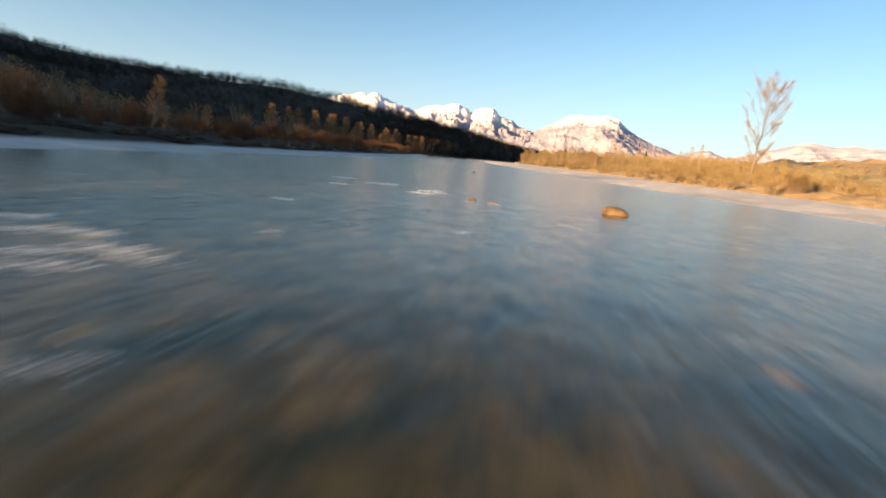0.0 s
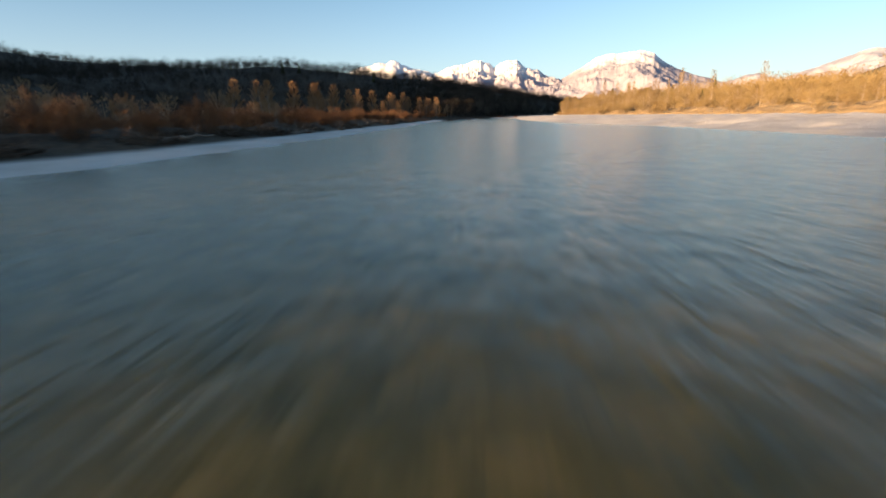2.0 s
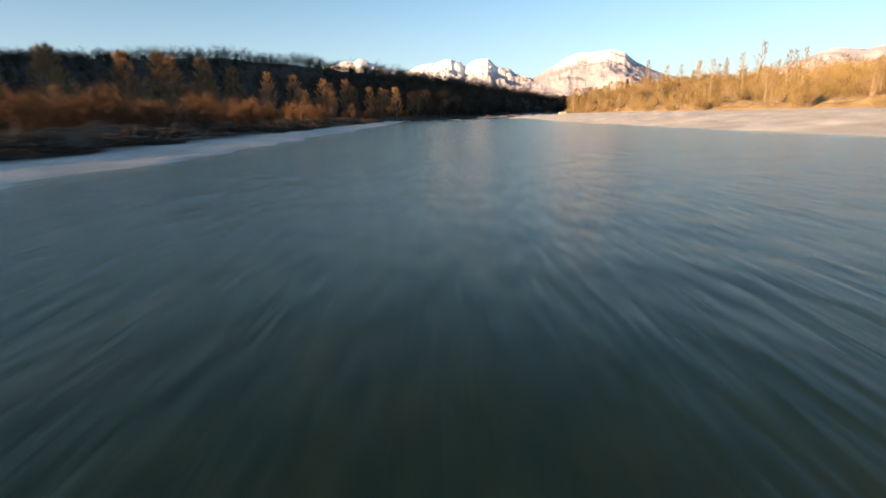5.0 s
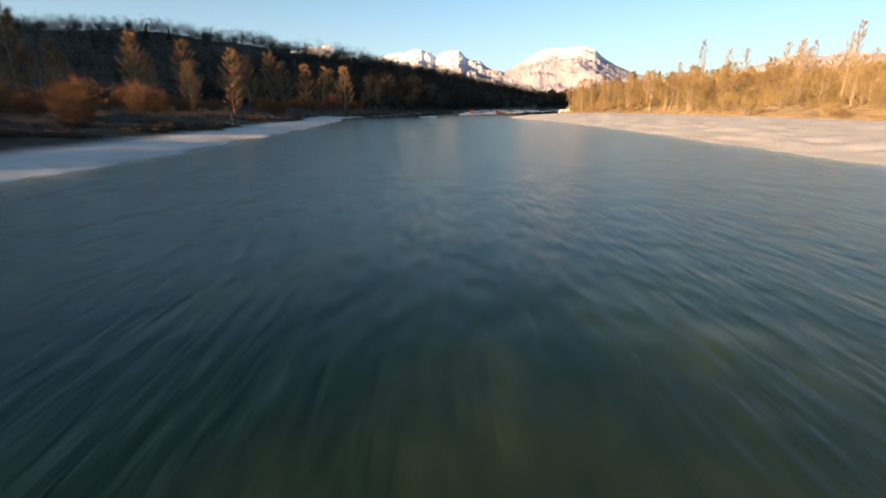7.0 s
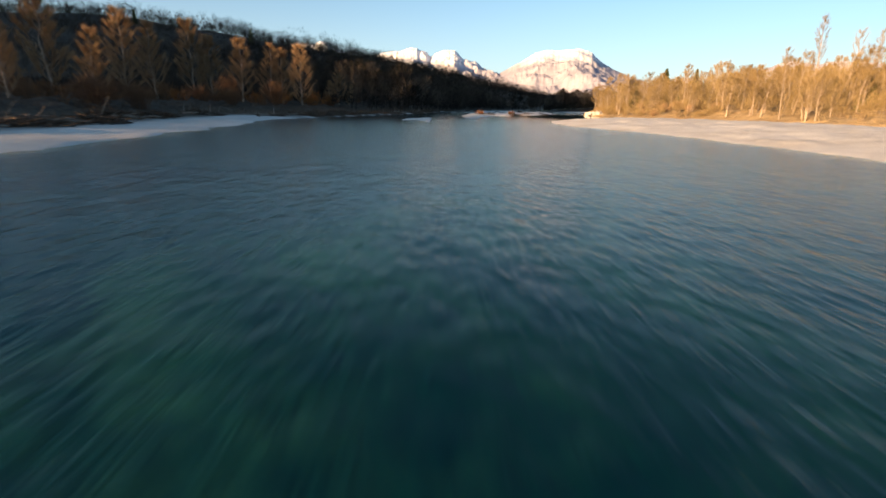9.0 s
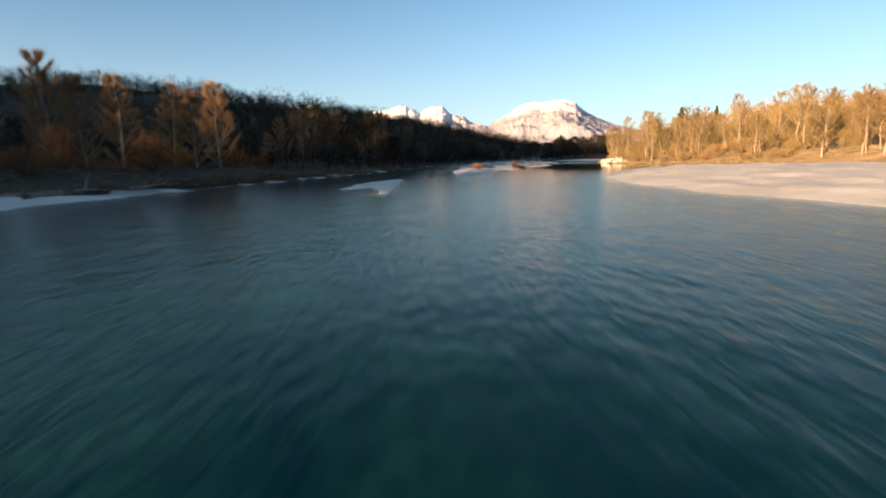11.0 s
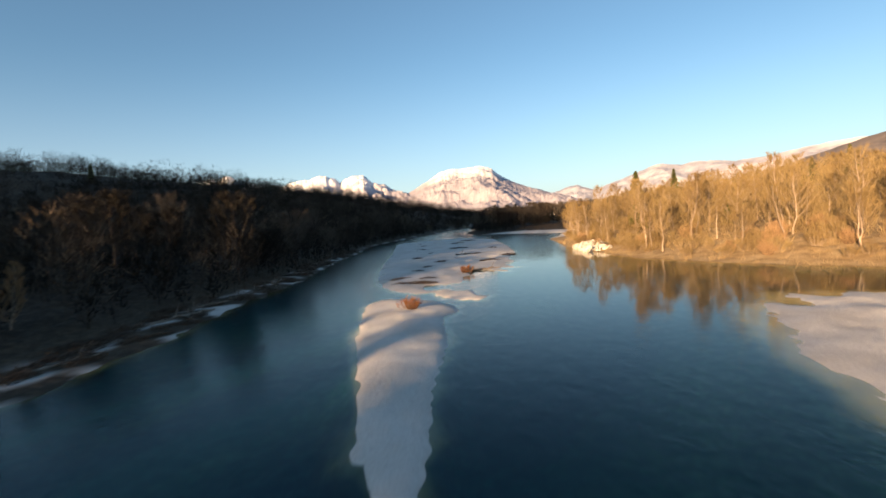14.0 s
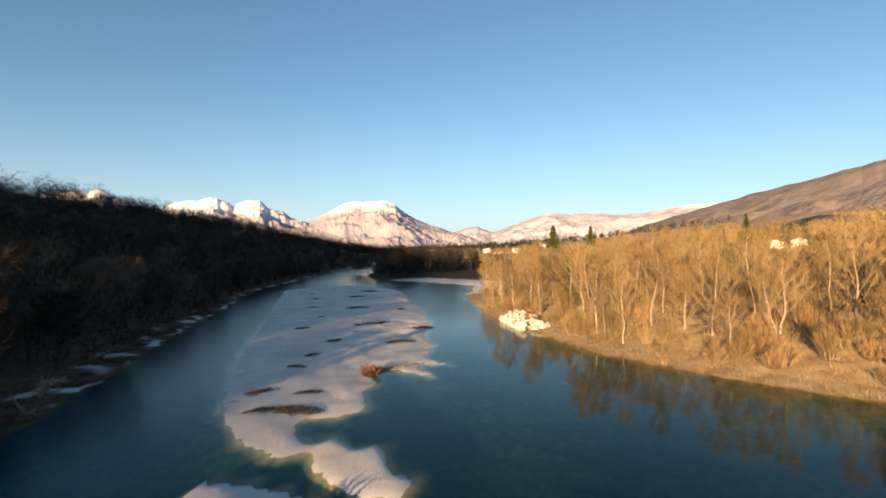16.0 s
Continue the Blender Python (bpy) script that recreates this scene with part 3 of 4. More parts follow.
def bare_tree(name, label, category, h, girth, limbs, low, reach, rise, twigs, twig_len, twig_wide, bark, twig_mat, seed, group="", form="oval", lean=0.03):
    """A leafless tree: a tapered trunk with limbs, and a crown of branches and many fine twigs."""
    rng = np.random.RandomState(seed)
    root = tagged(new(name), label, category, group)
    pts, p = [Vector((0, 0, -0.3))], Vector((0, 0, -0.3))
    drift = Vector((rng.normal() * lean, rng.normal() * lean, 0))
    for k in range(7):
        p = p + Vector((drift.x * h / 7 + rng.normal() * 0.012 * h, drift.y * h / 7 + rng.normal() * 0.012 * h, (h + 0.3) / 7))
        pts.append(p)
    r = lambda s: girth * (1 - s) ** 0.8 + 0.02
    limb, fine, tips = [], [], []
    for k in range(limbs):
        s = low + (0.96 - low) * (k + rng.rand()) / limbs
        j = min(int(s * 7), 6)
        start = pts[j].lerp(pts[j + 1], s * 7 - j)
        q = (s - low) / (1 - low)
        size = reach * (math.sin(math.pi * (0.12 + 0.8 * q)) if form == "oval" else math.sin(math.pi * (0.34 + 0.62 * q)) if form == "spindle" else (0.6 + 0.4 * min(1, q / 0.12)) * (1 - q) ** 0.7)
        a = 2.4 * k + rng.rand()
        up = rise * (0.8 + 0.5 * rng.rand())
        out = Vector((math.cos(a), math.sin(a), 0))
        mid = start + size * 0.5 * (out + Vector((0, 0, up * 0.8)))
        end = mid + size * 0.55 * (out * 0.8 + Vector((rng.normal() * 0.15, rng.normal() * 0.15, up * 1.25)))
        lr = max(0.016, r(s) * 0.32)
        limb += [(start, mid, lr, lr * 0.65), (mid, end, lr * 0.65, 0.012)]
        for b in range(5):
            f = 0.2 + 0.75 * rng.rand()
            c = start.lerp(mid, f * 2) if f < 0.5 else mid.lerp(end, f * 2 - 1)
            w = a + rng.normal() * 0.9
            e = c + size * (0.22 + 0.2 * rng.rand()) * Vector((math.cos(w), math.sin(w), up * (0.7 + 0.7 * rng.rand())))
            fine.append((c, e, lr * 0.4, 0.008))
            tips.append((c, e, a))
        tips.append((mid, end, a))
    tips.append((pts[5], pts[7], 0.0))
    co, faces = tube(pts, [r(k / 7) * (1.25 if k == 0 else 1) for k in range(8)])
    part("trunk", mesh_of(name + "_trunk", co, faces, bark), root)
    pick = rng.randint(len(tips), size=twigs)
    f = rng.rand(twigs, 1) ** 0.7
    a = np.array([tuple(t[0]) for t in tips])[pick]
    b = np.array([tuple(t[1]) for t in tips])[pick]
    away = np.array([(math.cos(t[2]), math.sin(t[2]), 0.0) for t in tips])[pick]
    ways = (b - a) / (np.linalg.norm(b - a, axis=1, keepdims=True) + 1e-6) + 0.35 * away + rng.normal(size=(twigs, 3)) * (0.4 if form == "flame" else 0.75) + [0, 0, 0.25 * rise]
    part("crown", twig_mesh(name + "_crown", a + (b - a) * f, ways, twig_len, twig_wide, rng, twig_mat, prisms(limb + fine, 3), bark), root)
    return root


def shrub(name, label, h, wide, stems, twigs, twig_mat, bark, seed, group="", twig_wide=0.03):
    """Many stems from one foot, fanned out, with fine twigs."""
    rng = np.random.RandomState(seed)
    root = tagged(new(name), label, "shrub", group)
    segs, ends = [], []
    for k in range(stems):
        a, q = rng.rand() * 6.28, rng.rand() ** 0.6
        foot = Vector((math.cos(a) * wide * 0.18 * q, math.sin(a) * wide * 0.18 * q, -0.15))
        tip = Vector((math.cos(a) * wide * 0.5 * q, math.sin(a) * wide * 0.5 * q, h * (1 - 0.45 * q * q) * (0.75 + 0.3 * rng.rand())))
        mid = foot.lerp(tip, 0.5) + Vector((rng.normal() * 0.1, rng.normal() * 0.1, h * 0.06))
        segs += [(foot, mid, 0.035, 0.022), (mid, tip, 0.022, 0.006)]
        ends += [(foot, mid), (mid, tip), (mid, tip)]
    co, faces = prisms(segs, 3)
    part("stem", mesh_of(name + "_stems", co, faces, bark), root)
    pick = rng.randint(len(ends), size=twigs)
    a = np.array([tuple(e[0]) for e in ends])[pick]
    b = np.array([tuple(e[1]) for e in ends])[pick]
    ways = (b - a) / (np.linalg.norm(b - a, axis=1, keepdims=True) + 1e-6) + rng.normal(size=(twigs, 3)) * 0.5
    part("crown", twig_mesh(name + "_crown", a + (b - a) * rng.rand(twigs, 1), ways, 0.28 * h, twig_wide, rng, twig_mat), root)
    return root


def conifer(name, label, h, wide, seed, group="", mat=None):
    rng = np.random.RandomState(seed)
    root = tagged(new(name), label, "conifer", group)
    co, faces = prisms([(Vector((0, 0, -0.3)), Vector((0, 0, h * 0.55)), 0.016 * h, 0.009 * h), (Vector((0, 0, h * 0.55)), Vector((0, 0, h)), 0.009 * h, 0.01)], 6)
    part("trunk", mesh_of(name + "_trunk", co, faces, M_DARKBARK), root)
    n = 3400
    s = rng.rand(n) ** 1.25
    z = h * (0.08 + 0.9 * s)
    tier = 0.75 + 0.25 * np.cos(z / h * 60)
    rad = wide / 2 * (1 - s) ** 0.85 * tier * np.sqrt(rng.rand(n)) + 0.05
    a = rng.rand(n) * 6.28
    roots = np.stack([np.cos(a) * rad, np.sin(a) * rad, z], 1)
    ways = np.stack([np.cos(a), np.sin(a), -0.25 + 0 * a], 1) + rng.normal(size=(n, 3)) * 0.35
    part("crown", twig_mesh(name + "_crown", roots, ways, h * (0.018 + 0.06 * (1 - s))[:, None], 0.02 * h, rng, mat or M_NEEDLE), root)
    return root


placed = set()


def plant(kinds, spots, rng, lo, hi, sink=0.1):
    """Copies of the given trees at spots of (x, y, height or None), each kind used in turn; kinds are (tree, its height)."""
    zs_ = heights(spots)
    for (x, y, *want), z in zip(spots, zs_):
        ob, h = kinds[rng.randint(len(kinds))]
        size = (want[0] / h) if want and want[0] else lo + (hi - lo) * rng.rand()
        m = pose(x, y, z - sink, rng.normal() * 2.0, rng.normal() * 2.0, rng.rand() * 360) @ Matrix.Diagonal((size * (0.9 + 0.25 * rng.rand()),) * 2 + (size, 1))
        if ob in placed:
            copy_thing(ob, m @ Matrix.Diagonal((*(1 / v for v in ob.scale), 1)))
        else:
            placed.add(ob)
            ob.matrix_basis = m

rng = np.random.RandomState(11)
POPLARS = [
    (bare_tree("poplar", "tall leafless poplar with a narrow tan crown", "tree", 16, 0.20, 36, 0.06, 3.4, 1.15, 19000, 1.0, 0.020, M_BARK, M_TWIG, 1, "riverbank poplars", form="flame", lean=0.012), 16),
    (bare_tree("poplar", "tall leafless poplar with forked trunk and tan twigs", "tree", 15, 0.18, 32, 0.08, 3.1, 1.25, 18000, 1.0, 0.020, M_BARK, M_TWIG, 2, "riverbank poplars", form="flame", lean=0.012), 15),
    (bare_tree("poplar", "leafless poplar with a broad tan crown", "tree", 14, 0.20, 34, 0.06, 3.4, 1.1, 19000, 1.0, 0.020, M_BARK, M_TWIG, 3, "riverbank poplars", form="flame", lean=0.012), 14)]
WIDE = [
    (bare_tree("willow_tree", "broad leafless willow with russet twigs", "tree", 14, 0.30, 26, 0.15, 5.5, 0.9, 6500, 1.0, 0.035, M_BARK, M_TWIG, 4, "floodplain trees"), 14),
    (bare_tree("willow_tree", "wide bare tree with golden-brown crown", "tree", 13, 0.28, 24, 0.18, 5.0, 1.1, 6000, 1.0, 0.035, M_BARK, M_TWIG, 5, "floodplain trees"), 13)]
BANK = [
    (bare_tree("alder", "slender leafless alder with pale trunk in sunlight", "tree", 11, 0.13, 20, 0.22, 2.2, 1.3, 3000, 0.75, 0.024, M_BARK, M_TWIG_GOLD, 6, "trees on the sunny bank", form="spindle"), 11),
    (bare_tree("alder", "leafless multi-branched tree with golden twigs", "tree", 10, 0.14, 22, 0.15, 2.7, 1.0, 3200, 0.75, 0.024, M_BARK, M_TWIG_GOLD, 7, "trees on the sunny bank", form="spindle"), 10),
    (bare_tree("ash_tree", "thin bare tree with a high crown", "tree", 12, 0.12, 18, 0.35, 1.9, 1.5, 2600, 0.7, 0.024, M_BARK, M_TWIG_GOLD, 8, "trees on the sunny bank", form="spindle"), 12),
    (bare_tree("ash_tree", "crooked leafless tree with tan crown", "tree", 9, 0.13, 20, 0.22, 2.4, 1.1, 2800, 0.7, 0.026, M_BARK, M_TWIG_GOLD, 9, "trees on the sunny bank", form="spindle", lean=0.12), 9)]
HILLTREES = [
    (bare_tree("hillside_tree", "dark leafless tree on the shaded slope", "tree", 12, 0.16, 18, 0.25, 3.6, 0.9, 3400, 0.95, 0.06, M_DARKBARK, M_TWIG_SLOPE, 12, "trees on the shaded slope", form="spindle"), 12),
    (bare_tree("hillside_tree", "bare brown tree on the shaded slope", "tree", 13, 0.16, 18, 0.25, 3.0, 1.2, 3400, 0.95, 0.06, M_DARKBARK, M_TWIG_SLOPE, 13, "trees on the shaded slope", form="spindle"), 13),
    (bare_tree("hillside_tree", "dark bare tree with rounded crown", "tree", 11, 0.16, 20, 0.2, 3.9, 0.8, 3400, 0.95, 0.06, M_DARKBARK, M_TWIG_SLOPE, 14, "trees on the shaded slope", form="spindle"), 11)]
SHRUBS = [
    (shrub("willow_shrub", "russet leafless willow shrub", 3.2, 4.2, 34, 1500, M_TWIG_RED, M_DARKBARK, 21, "riverbank shrubs"), 3.2),
    (shrub("willow_shrub", "brown leafless willow thicket", 4.0, 4.6, 36, 1600, M_TWIG_RED, M_DARKBARK, 22, "riverbank shrubs"), 4.0)]
GOLDSHRUBS = [
    (shrub("bank_shrub", "dry golden shrub on the sunny bank", 2.6, 3.6, 30, 1100, M_TWIG_GOLD, M_BARK, 23, "shrubs on the sunny bank"), 2.6),
    (shrub("bank_shrub", "tangled tan thicket on the sunny bank", 3.4, 4.2, 32, 1200, M_TWIG_GOLD, M_BARK, 24, "shrubs on the sunny bank"), 3.4)]
FARBANK = [
    (bare_tree("birch", "slender bare tree behind the gravel bar", "tree", 10, 0.13, 16, 0.25, 2.2, 1.2, 1300, 0.85, 0.03, M_BARK, M_TWIG_GOLD, 17, "trees behind the gravel bar", form="spindle"), 10),
    (bare_tree("birch", "small bare tree with tan twigs behind the gravel bar", "tree", 9, 0.13, 16, 0.2, 2.5, 1.0, 1300, 0.85, 0.03, M_BARK, M_TWIG_GOLD, 18, "trees behind the gravel bar", form="spindle"), 9)]
CONIFERS = [(conifer("spruce", "olive green spruce among bare trees", 14, 6.4, 31, "spruces"), 14), (conifer("cypress", "narrow dark evergreen on the ridge", 13, 4.0, 32, "ridge evergreens"), 13)]

# poplars on the shaded bank; the last ten are added to throw shade stripes
plant(POPLARS, [(-88, 341, 15), (-62.5, 327, 14.5), (-57.5, 339, 15), (-49.5, 345.5, 14), (-47, 350, 12.5), (-42.5, 356, 14), (-40.5, 358, 12), (-33.5, 353.5, 11), (-30.5, 361, 11.5), (-28.5, 363, 10.5), (-23.7, 359, 11.2),
                (-19.8, 368.5, 5), (-18.2, 371, 7.2), (-16.5, 374, 5.2), (-72, 350, 13), (-100, 360, 14), (-120, 385, 15), (-41, 323, 9), (-48, 318, 9), (-63, 283, 15), (-72, 287, 16), (-57, 287, 13), (-80, 279, 16.5), (-68, 272, 15.5), (-90, 270, 17), (-100, 262, 17), (-84, 262, 16)], rng, 1, 1)
plant(WIDE, [(-166, 370, 16), (-144, 386, 16), (-138, 380, 11), (-156, 366, 11.5), (-181, 345, 14), (-190, 352, 11), (-204, 338, 11), (-220, 330, 10), (-240, 325, 11), (-262, 322, 10), (-285, 318, 11), (-128, 372, 9), (-300, 395, 15), (-330, 410, 14)], rng, 1, 1)
# thicket on the shaded bank
left_x = lambda y: np.interp(y, [p[1] for p in LEFT_BANK[1:25]], [p[0] for p in LEFT_BANK[1:25]])
spots = [(left_x(y) - 10 - 45 * rng.rand() ** 1.3, y) for y in rng.uniform(0, 345, 230)]
plant(SHRUBS, spots, rng, 0.45, 0.95)
plant(POPLARS + WIDE, [(left_x(y) - 25 - 150 * rng.rand(), y) for y in rng.uniform(20, 335, 60)], rng, 0.3, 0.5)
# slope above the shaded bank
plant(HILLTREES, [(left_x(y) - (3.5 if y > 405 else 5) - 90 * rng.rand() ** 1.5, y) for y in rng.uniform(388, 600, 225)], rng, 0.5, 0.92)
# trees and shrubs on the sunny bank
right_x = lambda y: np.interp(y, [p[1] for p in RIGHT_BANK[1:]], [p[0] for p in RIGHT_BANK[1:]])
plant(BANK, [(right_x(y) + 4 + 60 * rng.rand() ** 1.2, y) for y in rng.uniform(330, 470, 270)], rng, 0.55, 0.95)
plant(FARBANK, [(right_x(y) + 14 + 90 * rng.rand(), y) for y in rng.uniform(-30, 250, 70)], rng, 0.3, 0.55)
plant(FARBANK, [(right_x(y) + 10 + 70 * rng.rand(), y) for y in rng.uniform(235, 335, 70)], rng, 0.45, 0.75)
plant(GOLDSHRUBS, [(right_x(y) + (3 if y < 330 else 4.8) + 35 * rng.rand() ** 1.4, y) for y in rng.uniform(-20, 460, 260)], rng, 0.5, 1.05)
plant(GOLDSHRUBS, [(right_x(y) + 2.8 + 6 * rng.rand(), y) for y in rng.uniform(365, 455, 70)], rng, 0.35, 0.75)
BROWNSHRUB = [(shrub("bramble_shrub", "brown leafless shrub on the sunny bank", 3.0, 4.0, 34, 1700, M_TWIG, M_DARKBARK, 25, "brown shrubs"), 3.0)]
plant(BROWNSHRUB, [(right_x(y) + 4 + 14 * rng.rand(), y) for y in rng.uniform(362, 440, 26)], rng, 0.4, 0.8)
ASPEN = [(bare_tree("aspen", "tall thin aspen with sparse fine twigs", "tree", 19, 0.15, 24, 0.32, 2.0, 1.9, 2400, 0.9, 0.018, M_BARK, M_TWIG_GOLD, 15, "tall aspens", form="flame"), 19),
         (bare_tree("aspen", "slender forked aspen with sparse crown", "tree", 17, 0.14, 22, 0.28, 2.2, 1.7, 2400, 0.9, 0.018, M_BARK, M_TWIG_GOLD, 16, "tall aspens", form="flame"), 17)]
plant(ASPEN, [(65, 345, 12.5), (70.6, 346, 16.5), (76.8, 344, 14), (83.4, 346, 14.5), (94, 344, 13.5), (99, 346, 14), (108, 345, 19.5), (117, 347, 13), (125, 380, 17), (82, 330, 14), (76, 318, 13), (95, 340, 15), (70, 300, 12), (84, 290, 13), (98, 305, 15), (66, 262, 10), (80, 240, 12), (75, 200, 11), (90, 180, 13), (72, 150, 10)], rng, 1, 1)
olive = conifer("evergreen_tree", "rounded olive green evergreen among bare trees", 9, 5.2, 33, "evergreens on the sunny bank", M_OLIVE)
plant([(olive, 9)], [(right_x(y) + 12 + 65 * rng.rand(), y) for y in rng.uniform(335, 475, 24)], rng, 0.45, 0.95)
plant(CONIFERS[:1], [(107, 472, 18), (118, 468, 14), (112, 478, 12), (178, 457, 13), (140, 440, 9), (255, 480, 10), (247, 482, 9)], rng, 1, 1)
# unseen spruces added on the crest to shade the spit and gravel bar
plant(CONIFERS[:1], [(-525 + 2.7 * k, -140 - 3.0 * k, 21) for k in range(-2, 3)] + [(-560 + 2.7 * k, -245 - 3.0 * k, 19) for k in (0, 1)], rng, 1, 1)
plant(CONIFERS[1:], [(-422, 907, 14), (-410, 905, 13), (-436, 905, 12), (-330, 880, 13), (-250, 700, 14), (-225, 690, 12), (-120, 640, 12)], rng, 1, 1)
lone = bare_tree("lone_poplar", "very tall leafless poplar with a wide fan of limbs", "tree", 40, 0.42, 30, 0.2, 8.0, 1.5, 6500, 2.4, 0.045, M_WOOD, M_TWIG_GOLD, 19, lean=0.0)
lone.matrix_basis = pose(126, 209, height(126, 209) - 0.3, 0, -9, 70)
# wooded islet at the bend
plant(HILLTREES, [(82 + 55 * rng.rand(), 548 + 70 * rng.rand()) for k in range(70)], rng, 0.6, 0.95)


def woods(name, label, spots, h, mat, seed, blades, wide, cat="woodland", low=0.15):
    """A far wood in one mesh: for each tree a stem and a loose crown of twig sprays."""
    r = np.random.RandomState(seed)
    z = heights(spots)
    base = np.column_stack([np.array(spots)[:, :2], z])
    n = len(base)
    tall = h * (0.55 + 0.8 * r.rand(n) ** 1.6)
    k = np.repeat(np.arange(n), blades)
    f = low + (0.95 - low) * r.rand(n * blades) ** 0.8
    a = r.rand(n * blades) * 6.28
    rad = tall[k] * 0.30 * np.sin(np.pi * (0.1 + 0.82 * f)) * np.sqrt(r.rand(n * blades))
    roots = base[k] + np.stack([np.cos(a) * rad, np.sin(a) * rad, tall[k] * f], 1)
    ways = np.stack([np.cos(a) * 0.6, np.sin(a) * 0.6, 0.9 + 0 * a], 1) + r.normal(size=(n * blades, 3)) * 0.35
    stems = np.column_stack([base[:, :2], base[:, 2] - 0.5])
    roots = np.concatenate([roots, stems])
    ways = np.concatenate([ways, np.tile([0, 0, 1.0], (n, 1))])
    me = twig_mesh(name, roots, ways, h * 0.16, wide, r, mat)
    co = np.empty(len(me.vertices) * 3, np.float32)
    me.vertices.foreach_get("co", co)
    co = co.reshape(-1, 3, 3)
    co[-n:, 2] = base + np.column_stack([0 * tall, 0 * tall, tall * 0.9])
    me.vertices.foreach_set("co", co.ravel())
    return tagged(new(name, me), label, cat, kind="stuff")


def scatter(n, box, keep, r):
    x, y = r.uniform(box[0], box[1], n), r.uniform(box[2], box[3], n)
    good = keep(x, y)
    return list(zip(x[good], y[good]))


slope = lambda x, y: (upland(x, y) > 7) & ((polygon_distance(x, y, LEFT_BANK) > 12) | (x < -385)) & (np.hypot(x, y - 300) < 1750)
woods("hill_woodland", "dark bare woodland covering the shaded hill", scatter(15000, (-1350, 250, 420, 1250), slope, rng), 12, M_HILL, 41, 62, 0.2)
# mostly out of view; planted so the ridge throws a ragged shadow edge
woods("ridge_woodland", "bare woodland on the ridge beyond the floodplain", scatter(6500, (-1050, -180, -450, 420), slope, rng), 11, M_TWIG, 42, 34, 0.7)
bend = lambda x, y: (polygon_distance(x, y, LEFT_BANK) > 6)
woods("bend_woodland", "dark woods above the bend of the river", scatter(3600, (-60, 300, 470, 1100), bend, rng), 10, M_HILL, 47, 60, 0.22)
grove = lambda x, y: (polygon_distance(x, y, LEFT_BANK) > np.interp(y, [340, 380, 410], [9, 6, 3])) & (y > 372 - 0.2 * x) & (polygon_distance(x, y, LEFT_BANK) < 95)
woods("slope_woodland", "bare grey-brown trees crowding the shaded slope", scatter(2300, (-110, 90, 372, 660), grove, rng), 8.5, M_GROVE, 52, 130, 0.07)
flat = lambda x, y: (np.hypot(x - 345, y - 498) > 48) & (polygon_distance(x, y, RIGHT_BANK) > 65) & (waves(x, y, 31, 120.0) < 0.25) & ~((x < 215) & (np.abs(y - 0.42 * x - 372) < 13))
woods("valley_woodland", "sunlit golden woodland and hedges in the valley", scatter(3600, (90, 700, 325, 1100), flat, rng), 9, M_TWIG_GOLD, 43, 46, 0.4)
woods("floodplain_hedge", "low golden scrub and hedges behind the gravel bar", scatter(2600, (80, 420, -60, 330), lambda x, y: polygon_distance(x, y, RIGHT_BANK) > 22, rng), 3.6, M_TWIG_GOLD, 51, 60, 0.10, "scrub", 0.03)
near_right = lambda x, y: (polygon_distance(x, y, RIGHT_BANK) > 4.2) & (x < 230) & ~((x > 108) & (np.abs(y - 0.42 * x - 372) < 13))
woods("bank_thicket", "fine golden thicket between the trees of the sunny bank", scatter(4600, (40, 240, 300, 480), near_right, rng), 4.2, M_TWIG_GOLD, 48, 90, 0.035, "thicket", 0.03)
clearing = lambda x, y: (x > 108) & (x < 215) & (np.abs(y - 0.42 * x - 372) < 13)
inland = lambda x, y: (polygon_distance(x, y, RIGHT_BANK) > 24) & ~clearing(x, y)
woods("bank_woodland", "dense golden-brown bare woodland behind the sunny bank", scatter(1500, (60, 250, 320, 490), inland, rng), 8.0, M_TWIG_GOLD, 49, 130, 0.06)
# islet thicket takes the shade-darkened twig colour
islet = lambda x, y: polygon_distance(x, y, RIGHT_BANK) > 3
woods("islet_thicket", "dark thicket on the islet at the bend", scatter(420, (80, 140, 546, 622), islet, rng), 5.5, M_TWIG_SHADE, 50, 70, 0.16, "thicket")
# near-black undergrowth: deep shade between the slope's trees, given as colour
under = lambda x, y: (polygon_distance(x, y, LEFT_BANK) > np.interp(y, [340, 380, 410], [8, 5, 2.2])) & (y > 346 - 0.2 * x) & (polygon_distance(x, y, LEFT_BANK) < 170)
woods("slope_undergrowth", "undergrowth on the shaded slope, near-black to stand for shade", scatter(5200, (-120, 110, 360, 720), under, rng), 3.6, M_TWIG_SHADE, 46, 50, 0.2, "undergrowth")
brush = lambda x, y: (polygon_distance(x, y, LEFT_BANK) > 10) & (upland(x, y) < 12)
woods("floodplain_scrub", "low brown scrub on the shaded floodplain", scatter(2600, (-330, -20, 0, 520), brush, rng), 2.8, M_TWIG_RED, 44, 50, 0.12, "scrub")
far = lambda x, y: (np.abs(x - 250) < 700) & (y > 950)
woods("far_woodland", "distant woods at the valley head", scatter(3500, (-300, 1300, 950, 2300), far, rng), 14, M_TWIG_SHADE, 45, 24, 1.2)


